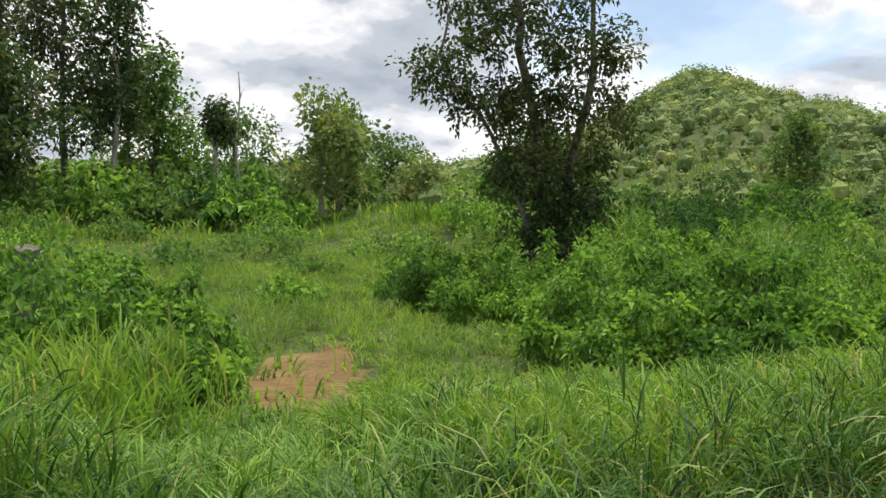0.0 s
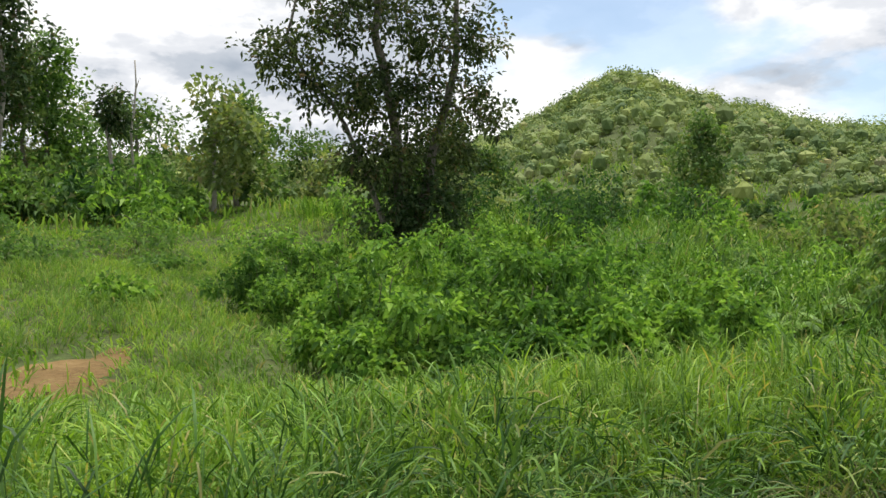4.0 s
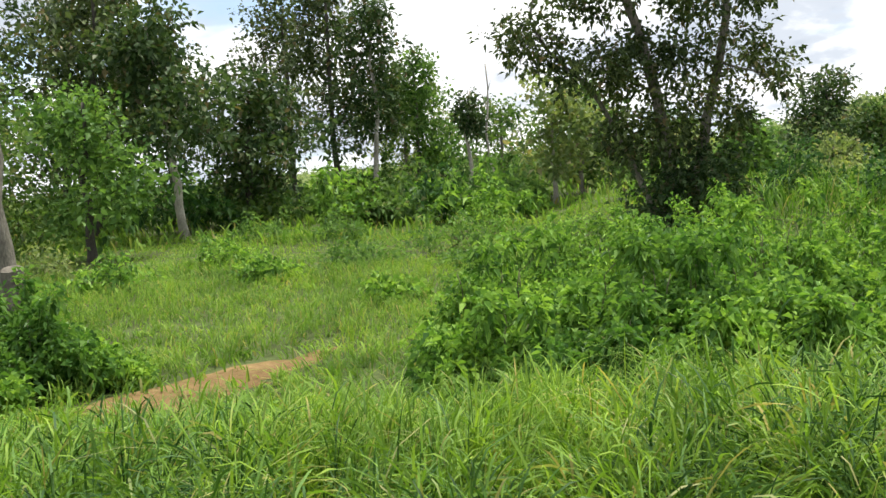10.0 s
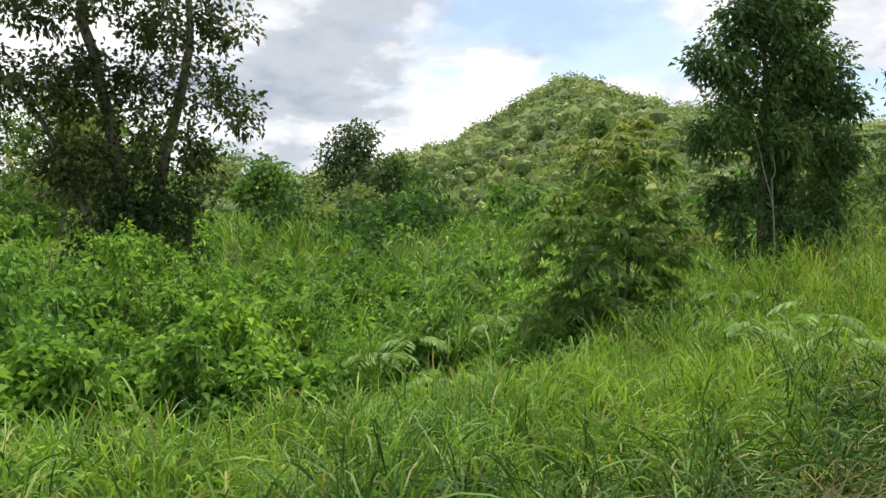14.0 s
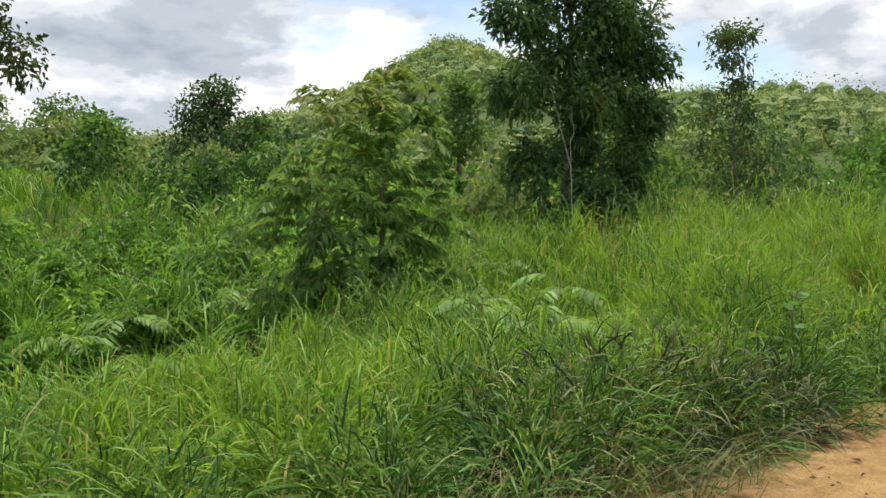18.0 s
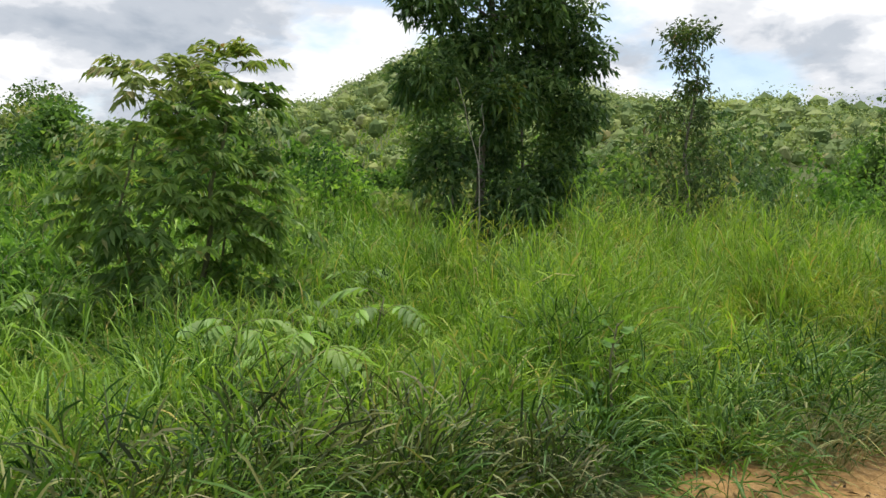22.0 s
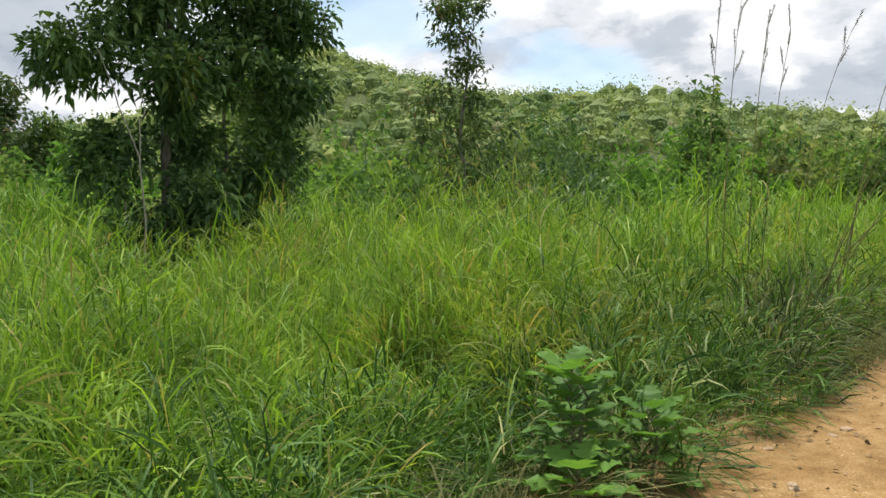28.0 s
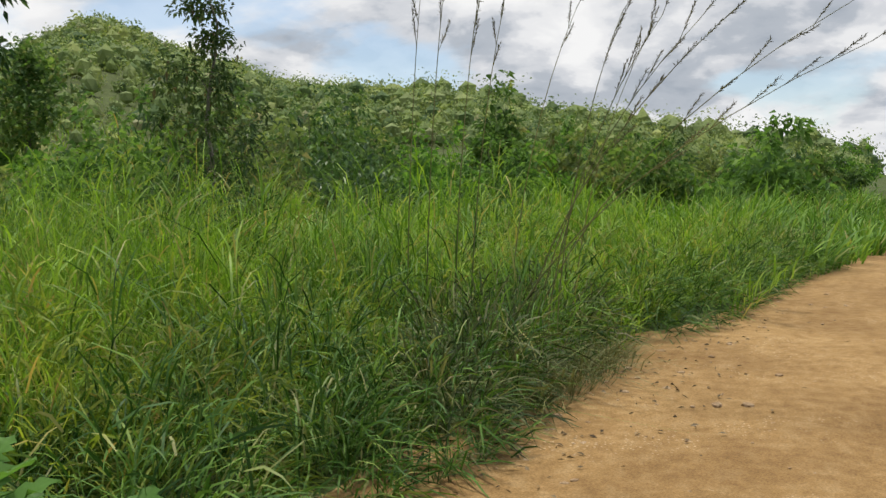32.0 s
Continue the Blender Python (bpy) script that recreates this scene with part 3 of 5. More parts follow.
def leafy_grass(name, label, p, tall, per, mat, rng, length=(0.2, 0.44), wide=(0.007, 0.0145), bend=0.85):
    """Grass with leafy stems: arching blades fan out all the way up each stem, over a few long ones from the root."""
    which = np.repeat(np.arange(len(p)), per)
    n = len(which)
    drift = 6.3 * smooth_noise(p[:, 0], p[:, 1], 0.9, 33)
    out_, tall_ = humps(p[:, 0], p[:, 1])
    edge = 0.4 * np.clip(1 - (p[:, 1] - edge_of(p[:, 0])) / 0.45, 0, 1)
    slant = (np.stack([np.cos(drift), np.sin(drift)], 1) * 0.16 + out_ * 0.85 + rng.normal(0, 0.14, (len(p), 2)) - np.stack([0 * edge, edge + 0.06], 1))[which]
    out = unit(rng.normal(size=(n, 2))) * 0.9 + slant * 1.2
    f = rng.uniform(0, 1, n) ** 0.7 * 0.86
    low = rng.uniform(size=n) < 0.2
    f = np.where(low, 0, f)
    H = tall[which]
    foot = p[which] + rng.normal(0, 0.045, (n, 2)) + slant * (H * f ** 1.5)[:, None]
    z = land(p[which][:, 0], p[which][:, 1]) - 0.02 + H * f * (0.95 - 0.3 * np.linalg.norm(slant, axis=1).clip(0, 1))
    size = np.where(low, H * rng.uniform(0.5, 1.0, n), rng.uniform(*length, n) * (0.7 + 0.3 * H))
    w = rng.uniform(*wide, n)
    v, q, t3 = blade_arrays(np.column_stack([foot, z]), size, w, out, rng, bend)
    return tagged(sheet(name, v, [q, t3], mat, None, True), label, "grass", kind="stuff")


# where grass takes the painted sunlit tone: in drifts, more of it behind
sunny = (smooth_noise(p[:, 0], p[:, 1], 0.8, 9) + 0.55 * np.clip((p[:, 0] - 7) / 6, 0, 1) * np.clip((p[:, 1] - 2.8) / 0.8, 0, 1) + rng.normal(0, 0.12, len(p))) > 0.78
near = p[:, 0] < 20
# the front strip takes the darker tone: shade and hollows painted by colour
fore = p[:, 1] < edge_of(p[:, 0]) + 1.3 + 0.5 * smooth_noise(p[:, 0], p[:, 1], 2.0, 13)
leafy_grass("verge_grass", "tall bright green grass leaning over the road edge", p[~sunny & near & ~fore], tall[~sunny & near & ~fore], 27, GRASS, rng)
leafy_grass("edge_grass", "deep green grass standing at the road edge, darkened for its shaded front", p[near & fore][::2], tall[near & fore][::2], 25, GRASS_SHADED, rng, wide=(0.007, 0.0145), bend=1.0)
leafy_grass("sunlit_verge_grass", "tall yellow-green grass beside the road, coloured as sunlit", p[sunny & near & ~fore], tall[sunny & near & ~fore], 27, GRASS_SUNLIT, rng)
leafy_grass("further_verge_grass", "tall green grass further along the road", p[~near], tall[~near], 18, GRASS_SUNLIT, rng, (0.25, 0.48), (0.012, 0.022))


def tussocks(name, label, spots, mat, rng, per=520, length=(0.2, 0.42), wide=(0.007, 0.0145)):
    """Domes of stiff grass: blades stand out from each dome on all sides. spots: (x, y, radius, height)."""
    s_ = np.repeat(np.asarray(spots), per, 0)
    n = len(s_)
    d = unit(rng.normal(size=(n, 3)) * [1, 1, 0.8] + np.array([0, -0.25, 0.45]))
    d[:, 2] = np.abs(d[:, 2])
    u = rng.uniform(0.5, 0.88, n)[:, None]
    foot = np.column_stack([s_[:, 0], s_[:, 1], land(s_[:, 0], s_[:, 1])]) + d * u * np.column_stack([s_[:, 2], s_[:, 2], s_[:, 3]])
    foot += rng.normal(0, 0.03, foot.shape)
    foot[:, 2] = np.maximum(foot[:, 2], 0.03)
    ways = d + rng.normal(size=d.shape) * 0.5 + np.array([0, 0, 0.35])
    v, q, t3 = dart_arrays(foot, ways, rng.uniform(*length, n) * (0.55 + 0.6 * s_[:, 2]), rng.uniform(*wide, n), rng, 0.5)
    v[:, 2] = np.maximum(v[:, 2], 0.02)
    return tagged(sheet(name, v, [q, t3], mat, None, True), label, "grass", kind="stuff")


front, gold = [], []
x = -9.5
while x < 33:
    r_ = rng.uniform(0.42, 0.7) * (1.2 if x > 16 else 1.0)
    h_ = float(np.interp(x, [-10, -6.5, -6.3, -4.4, -4.0, 10, 14, 16.5, 20, 33], [0.8, 0.8, 0.5, 0.5, 0.78, 0.8, 0.85, 1.0, 1.2, 1.25])) * rng.uniform(0.75, 1.08)
    if abs(x - 14.25) > 0.55:
        front.append((x, float(edge_of(x)) + r_ * 0.85, r_, h_))
    if x > 9 or -4.2 < x < 7.5:
        gold.append((x + rng.uniform(-0.3, 0.3), float(edge_of(x)) + r_ * 2.0, r_, h_ * 1.12))
    x += r_ * rng.uniform(1.3, 1.9)
for spot in ((8.3, 3.6, 0.6, 0.9), (8.95, 3.45, 0.55, 0.95), (9.6, 3.4, 0.5, 0.92), (10.25, 3.55, 0.55, 0.95), (13.3, 5.3, 0.6, 1.0), (14.2, 5.2, 0.6, 1.0)):
    gold.append(spot)
for k in range(300):
    x, y = rng.uniform(-9.5, 24), rng.uniform(3.2, 9.5)
    if y < verge_depth(x) and not -6.6 < x < -4.2:
        (gold if k % 3 else front).append((x, y, rng.uniform(0.4, 0.75), float(verge_height(np.array([x]), np.array([y]))[0]) * 1.15))
# tufts in the shade-darkened tone, then others in the sunlit tone
tussocks("tussock_grass", "domed tufts of stiff deep green grass along the road, shade put into the colour", front, GRASS_SHADED, rng)
tussocks("sunlit_tussock_grass", "domed tufts of yellow-green grass in the verge, coloured as sunlit", [s for s in gold if s[0] < 14.5], GRASS_SUNLIT, rng)
tussocks("olive_tussock_grass", "domed tufts of olive grass with brownish tips", [s for s in gold if s[0] >= 14.5], OLIVE, rng)
tussocks("dull_tussock_grass", "coarse dull grey-green tufts of grass at the road edge", [(8.15, 3.2, 0.55, 0.8), (8.85, 3.25, 0.66, 0.95), (9.5, 3.1, 0.62, 0.88), (10.1, 2.95, 0.45, 0.6), (17.3, 2.75, 0.6, 0.8), (18.0, 2.95, 0.75, 1.05), (18.9, 3.15, 0.75, 1.1), (20.4, 3.2, 0.8, 1.1)], DULL, rng, 620)
p = scatter(2100, 30, 80, 0, 8, rng)
p[:, 1] += edge_of(p[:, 0])
b, away, which = tufts(p, 9, 0.1, rng)
grass_sheet("far_verge_grass", "tall green grass along the far road edge", b, verge_height(b[:, 0], b[:, 1]) * rng.uniform(0.5, 1.2, len(b)), rng.uniform(0.035, 0.07, len(b)), GRASS, rng, 0.6, away=away)
# tired grey-brown blades low along the edge
p = scatter(860, -4, 25, EDGE_Y - 0.03, EDGE_Y + 0.4, rng)
p = p[smooth_noise(p[:, 0], p[:, 1], 1.1, 55) > 0.42]
b, away, which = tufts(p, 9, 0.05, rng)
grass_sheet("dry_verge_grass", "dry greyish grass low on the road edge", b, rng.uniform(0.2, 0.6, len(b)), rng.uniform(0.005, 0.010, len(b)), REED, rng, 1.1, (0.05, -0.7), away=away)

# the short grass of the field, thin round the bare patch
p = scatter(26000, -26, 27, 7.6, 58, rng)
path_ = ((p[:, 0] + 2.75 - 0.3 * (p[:, 1] - 12.2)) / 1.0) ** 2 + ((p[:, 1] - 12.2) / 3.7) ** 2
keep = (p[:, 1] > verge_depth(p[:, 0]) - 0.3) & ((path_ > 1 + rng.normal(0, 0.12, len(p))) | (rng.uniform(size=len(p)) < 0.2 + 0.7 * path_ ** 2))
p = p[keep]
b = clumped(p, 4, 0.14, rng)
hh = (0.14 + 0.38 * smooth_noise(b[:, 0], b[:, 1], 0.5, 21) ** 2) * rng.uniform(0.6, 1.5, len(b))
grass_sheet("field_grass", "short soft green grass covering the field", b, hh, rng.uniform(0.022, 0.045, len(b)), FIELD, rng, 0.9)
q_ = scatter(6500, -15, 13, 7.6, 34, rng)
q_ = q_[(q_[:, 1] > verge_depth(q_[:, 0]) - 0.2) & (((q_[:, 0] + 3.0 - 0.3 * (q_[:, 1] - 11.7)) / 1.1) ** 2 + ((q_[:, 1] - 11.7) / 5.0) ** 2 > 1)]
leafy_grass("meadow_grass", "soft knee-high green grass in the field", q_, (0.15 + 0.6 * smooth_noise(q_[:, 0], q_[:, 1], 0.65, 41) ** 2) * rng.uniform(0.6, 1.3, len(q_)), 12, FIELD, rng, (0.2, 0.42), (0.010, 0.020))
q_ = scatter(240, -10, -5.4, 6.6, 9.0, rng)
leafy_grass("tall_pale_grass", "tall pale green grass in front of the shrubs", q_, rng.uniform(0.7, 1.15, len(q_)), 26, FIELD, rng, (0.3, 0.6), (0.012, 0.024), 0.6)
q_ = scatter(170, 6.5, 15, 8.5, 18, rng)
leafy_grass("thicket_grass", "tall green grass standing among the shrubs", q_, rng.uniform(0.9, 1.6, len(q_)), 26, GRASS, rng, (0.35, 0.7), (0.011, 0.022))
p = scatter(7000, -70, 75, 45, 135, rng)
b = clumped(p, 3, 0.45, rng)
grass_sheet("far_field_grass", "green grass at the foot of the hill", b, rng.uniform(0.4, 1.2, len(b)), rng.uniform(0.09, 0.18, len(b)), FIELD, rng, 0.5)
p = scatter(9000, 12, 70, 12, 46, rng)
b = clumped(p, 5, 0.17, rng)
grass_sheet("slope_grass", "rank green grass between the saplings", b, rng.uniform(0.6, 1.5, len(b)), rng.uniform(0.026, 0.052, len(b)), GRASS, rng, 0.6)


# ---------------------------------------------------------------- shrubs and trees
def sprays(centres, per, reach, size, slim, rng, droop=0.3, rise=0.25, cheap=False):
    """Leaves round each twig end, pointing outwards."""
    n = len(centres)
    c = np.repeat(centres, per, 0)
    d = unit(rng.normal(size=(n * per, 3)) + np.array([0, 0, rise]))
    c = c + d * rng.uniform(0.1, 1.0, (n * per, 1)) * reach
    L = size * rng.uniform(0.6, 1.3, n * per)
    ways = unit(d + rng.normal(size=d.shape) * 0.5)
    if cheap:
        return simple_leaf_arrays(c, ways, L, L * slim, rng, droop)
    return leaf_arrays(c, ways, L, L * slim, rng, 0.2, droop)


def in_blob(n, centre, radii, rng, shell=0.45, lump=0.22):
    """Points in a lumpy ellipsoid, more of them near its skin."""
    d = unit(rng.normal(size=(n, 3)))
    lobes = 1 + lump * np.sin(d[:, 0] * 5 + centre[0] * 3) * np.sin(d[:, 1] * 4 + centre[1]) + lump * 0.7 * np.sin(d[:, 2] * 6 + centre[2] * 2)
    r = (shell + (1 - shell) * rng.uniform(size=n) ** 0.6) * lobes
    return np.asarray(centre) + d * r[:, None] * np.asarray(radii)


def plant(name, label, category, x, y, trunks, blobs, leaf, bark, seed, size=0.08, slim=0.5, per=9, reach=0.12, droop=0.3, rise=0.25, cheap=False, group="", extra=None, sink=0.05, skirt=True, limb_r=0.02, pinnate=None, k=1.0, sunk=0.0):
    """A tree or shrub at (x, y). trunks: paths of (dx, dy, z) with a foot radius each. blobs: (dx, dy, z, rx, ry, rz, twigs[, leaf]). k: times as large; sunk: how much of the foot the rise of the ground hides."""
    rng = np.random.default_rng(seed)
    trunks = [([(a * k, b * k, c * k - (sunk if c > 0.2 else 0)) for a, b, c in path], r * k) for path, r in trunks]
    blobs = [(b[0] * k, b[1] * k, b[2] * k - sunk, b[3] * k, b[4] * k, b[5] * k, *b[6:]) for b in blobs]
    size, reach = size * k, reach * k
    z0 = float(land(x, y))
    root = empty(name, x, y, z0)
    tagged(root, label, category, group)
    joints = []
    for points, r in trunks:
        pts = np.asarray(points, float)
        fine = []
        for i in range(len(pts) - 1):
            fine.append(limb_path(pts[i], pts[i + 1], rng, 5, 0.05)[:-1])
        fine = np.concatenate(fine + [pts[-1:]])
        fine[0, 2] -= sink
        rad = r * np.linspace(1, 0.32, len(fine))
        rad[0] *= 1.25
        tubes("trunk", [(fine, rad)], bark, root, 8)
        joints.append(fine[len(fine) // 3:])
    joints = np.concatenate(joints) if joints else np.array([[0, 0, 0.0]])
    by_leaf, loose = {}, []
    for blob in blobs:
        c, radii, n = np.array(blob[:3]), blob[3:6], int(blob[6])
        pts = in_blob(n, c, radii, rng)
        if skirt:
            pts[:, 2] = np.maximum(pts[:, 2], 0.04)
        near = joints[np.argmin(np.linalg.norm(joints - (c - np.array([0, 0, 0.35 * radii[2]])), axis=1))]
        far = np.linalg.norm(c - near)
        if limb_r and far > 0.05:
            main = limb_path(near, c, rng, 6, 0.09, 0.06)
            some = pts[rng.permutation(n)[: min(n, 9)]]
            twigs = [(limb_path(main[rng.integers(2, 6)], q, rng, 4, 0.1, 0.05), limb_r * 0.42 * (0.5 * k + far) * np.linspace(1, 0.3, 4)) for q in some]
            tubes("branch", [(main, limb_r * (0.6 * k + far) * np.linspace(1, 0.35, 6))], bark, root, 6)
            loose += twigs
        by_leaf.setdefault(blob[7] if len(blob) > 7 else leaf, []).append(pts)
    for m, groups in by_leaf.items():
        pts = np.concatenate(groups)
        if pinnate:
            heart = pts.mean(0)
            c = np.repeat(pts, per, 0)
            v, t = frond_arrays(c, unit(c - heart * [1, 1, 0.7]) + rng.normal(size=c.shape) * 0.6, reach, pinnate, size, slim, rng)
        else:
            v, t = sprays(pts, per, reach, size, slim, rng, droop, rise, cheap)
        parts_v, quads, o = [v], [], len(v)
        for path, radii in loose:          # the thin twigs belong to the foliage
            tv, tq, _ = tube_arrays(path, radii, 4)
            parts_v.append(tv)
            quads.append(tq + o)
            o += len(tv)
        polys = [t] + ([np.concatenate(quads)] if quads else [])
        which = np.r_[np.zeros(len(t)), np.ones(len(polys[1]) if quads else 0)]
        sheet("crown" if category == "tree" else "foliage", np.concatenate(parts_v), polys, [m, bark], root, which=which)
        loose = []
    return root


def shrub(x, y, w, d, h, seed, leaf, size=0.075, twigs=150, per=9, label="leafy green shrub growing in the grass", name="shrub", slim=0.55, droop=0.42, reach=0.15, cheap=False, group="", stems=4):
    rng = np.random.default_rng(seed)
    trunks = []
    for k in range(stems):
        a_ = rng.uniform(0, 6.28)
        q = rng.uniform(0.2, 0.6)
        trunks.append(([(0.06 * math.cos(a_), 0.06 * math.sin(a_), 0), (w * 0.2 * math.cos(a_), d * 0.2 * math.sin(a_), h * 0.4), (w * 0.5 * q * math.cos(a_), d * 0.5 * q * math.sin(a_), h * 0.85)], 0.012 + 0.006 * h))
    blobs = []
    for k in range(9):          # uneven lobes from the ground up, lower towards the rim
        a_, q = k * 2.4 + rng.uniform(-0.5, 0.5), math.sqrt((k + 0.5) / 9)
        top = h * (1.0 - 0.5 * q * q) * rng.uniform(0.72, 1.1)
        rz = top * rng.uniform(0.28, 0.42)
        blobs.append((w * 0.5 * q * math.cos(a_), d * 0.5 * q * math.sin(a_), top - rz, w * rng.uniform(0.15, 0.26), d * rng.uniform(0.15, 0.26), rz, twigs * 0.085))
    blobs.append((0, 0, h * 0.3, w * 0.45, d * 0.45, h * 0.36, twigs * 0.1))
    for k in range(3):          # shoots that stand clear of the rest
        a_, q = rng.uniform(0, 6.28), rng.uniform(0.05, 0.42)
        blobs.append((w * q * math.cos(a_), d * q * math.sin(a_), h * rng.uniform(0.85, 1.1), 0.05 * w, 0.05 * d, 0.14 * h, max(3, twigs * 0.018)))
    return plant(name, label, "shrub", x, y, trunks, blobs, leaf, STEM, seed, size, slim, per, reach, droop, 0.3, cheap, group, limb_r=0.006)



# ---------------------------------------------------------------- the leafy shrubs by the verge
# the mass in the middle: (x, y, width, depth, height)
for k, (x, y, w, d, h) in enumerate([(3.83, 11.86, 2.29, 2.12, 1.46),
        (5.22, 13.17, 2.47, 2.29, 1.96),
        (6.76, 14.45, 2.64, 2.47, 2.19),
        (3.88, 14.74, 2.64, 2.29, 1.84),
        (2.81, 17.42, 2.64, 2.29, 1.61),
        (2.79, 20.27, 2.82, 2.47, 1.56),
        (5.22, 17.13, 2.64, 2.29, 2.19),
        (5.37, 10.57, 2.12, 1.76, 0.82),
        (6.9, 11.74, 2.29, 1.94, 1.17),
        (8.39, 13.02, 2.29, 2.12, 1.15),
        (7.01, 9.91, 1.76, 1.59, 0.53),
        (6.74, 16.6, 2.82, 2.29, 2.09),
        (8.59, 15.71, 2.47, 2.12, 1.53),
        (2.75, 12.84, 1.76, 1.59, 0.98),
        (4.57, 19.22, 2.82, 2.29, 1.83),
        (4.6, 12.95, 1.94, 1.76, 1.62),
        (5.96, 11.86, 1.94, 1.76, 1.25),
        (7.67, 13.21, 2.12, 1.76, 1.54),
        (4.21, 10.43, 1.59, 1.41, 0.53),
        (5.8, 15.51, 2.29, 2.12, 2.19),
        (3.07, 11.12, 1.59, 1.41, 0.71),
        (8.16, 11.23, 1.94, 1.76, 0.82),
        (6.27, 9.17, 1.41, 1.23, 0.3),
        (9.72, 13.3, 2.12, 1.76, 1.19),
        (0.9, 9.6, 1.6, 1.4, 1.05),
        (1.9, 8.6, 1.7, 1.4, 0.95),
        (2.9, 8.1, 1.7, 1.4, 0.9),
        (3.9, 8.3, 1.8, 1.5, 1.05),
        (4.8, 8.1, 1.6, 1.4, 0.95),
        (2.4, 9.4, 1.9, 1.6, 1.6),
        (3.5, 9.5, 1.9, 1.6, 1.7),
        (5.6, 8.7, 1.7, 1.5, 1.2),
        (1.2, 11.2, 2.0, 1.7, 1.7)]):
    shrub(x, y, w, d, h, 100 + k, SHRUB if k % 5 else SHRUB_MID, 0.118, 300, 24, "dense leafy green shrub in the roadside thicket", reach=0.19, cheap=True, group="roadside thicket")
for k, (x, y, w, d, h) in enumerate([(-6.4, 9.91, 2.38, 1.94, 1.69),
        (-7.83, 9.64, 2.47, 2.12, 1.9),
        (-5.44, 9.73, 1.59, 1.41, 1.02),
        (-9.06, 11.53, 2.64, 2.29, 1.9),
        (-10.68, 10.86, 2.64, 2.29, 1.69),
        (-8.13, 12.59, 2.47, 2.12, 1.74),
        (-5.18, 11.84, 1.76, 1.59, 1.33),
        (-5.88, 12.02, 1.59, 1.41, 1.37),
        (-4.54, 12.57, 1.23, 1.23, 0.66),
        (-5.5, 12.75, 1.23, 1.23, 1.4),
        (-9.63, 14.51, 2.82, 2.29, 1.63),
        (-12.15, 13.52, 2.82, 2.47, 1.67)]):
    shrub(x, y, w, d, h, 130 + k, SHRUB if k % 3 else SHRUB_MID, 0.118, 270, 22, "leafy green shrub beside the path", reach=0.19, cheap=True, group="shrubs beside the path")
for k, (x, y, w, d, h) in enumerate([(8.71, 10.37, 1.76, 1.59, 0.68),
        (9.85, 11.84, 1.94, 1.76, 0.91),
        (11.35, 13.68, 2.29, 1.94, 1.15),
        (13.4, 15.52, 2.29, 1.94, 1.2),
        (8.96, 13.93, 2.12, 1.76, 0.99),
        (10.7, 10.21, 1.76, 1.59, 0.78),
        (12.05, 11.58, 2.12, 1.76, 0.91),
        (9.75, 8.93, 1.41, 1.23, 0.38),
        (12.56, 9.51, 1.59, 1.59, 0.73),
        (14.08, 13.04, 2.29, 1.94, 0.97),
        (10.49, 15.81, 2.29, 2.12, 1.32),
        (15.79, 15.23, 2.29, 2.12, 1.26),
        (9.95, 8.65, 1.41, 1.23, 0.48),
        (11.53, 8.32, 1.41, 1.41, 0.57)]):
    shrub(x, y, w, d, h * 1.4, 150 + k, [SHRUB, SHRUB_MID, BUSH_C][k % 3], 0.21, 190, 9, "low shrub with hanging leaves in the grass", slim=0.36, droop=0.6, reach=0.26, group="low shrubs")
# low bushes out in the field
for k, (x, y, w, h, m) in enumerate([(-0.25, 23.15, 1.41, 0.46, SHRUB),
        (-1.17, 33.95, 3.17, 0.85, TREE_FRESH),
        (2.77, 31.66, 2.29, 0.31, TREE_FRESH),
        (-4.67, 30.77, 1.76, 0.77, SHRUB),
        (-9.34, 28.95, 2.12, 1.06, SHRUB),
        (-7.21, 37.01, 2.64, 1.17, SHRUB),
        (2.43, 37.93, 4.23, 1.34, TREE_FRESH),
        (8.06, 35.81, 3.88, 1.29, SHRUB),
        (11.3, 32.42, 3.17, 1.42, SHRUB),
        (5.52, 26.82, 3.0, 1.58, SHRUB),
        (-13.21, 33.03, 2.82, 1.42, TREE_PALE),
        (-12.04, 23.89, 2.47, 1.15, SHRUB),
        (-14.77, 25.87, 2.82, 1.3, TREE_PALE),
        (4.76, 43.81, 3.53, 1.49, SHRUB),
        (-2.56, 46.07, 3.17, 1.36, TREE_FRESH),
        (-7.07, 47.76, 3.53, 1.48, TREE_FRESH),
        (9.95, 25.01, 2.47, 1.05, SHRUB),
        (14.32, 29.16, 2.29, 1.9, SHRUB_DARK),
        (20.31, 28.53, 2.29, 2.2, SHRUB_DARK),
        (16.28, 26.62, 2.64, 1.62, SHRUB_DARK),
        (23.58, 25.65, 2.64, 2.01, SHRUB),
        (26.0, 31.67, 2.82, 2.47, TREE_FRESH),
        (12.51, 37.39, 3.0, 2.3, SHRUB),
        (18.1, 34.45, 3.17, 1.94, TREE_PALE),
        (19.1, 27.4, 2.3, 2.1, SHRUB_DARK), (17.2, 26.5, 2.0, 1.7, SHRUB_DARK), (24.5, 27.5, 2.6, 2.2, SHRUB_DARK), (14.9, 24.2, 1.9, 1.5, SHRUB_DARK)]):
    shrub(x, y, w, w, h, 170 + k, m, 0.23, 90, 8, "low leafy bush standing in the field", reach=0.47, cheap=True, group="bushes in the field", stems=2)

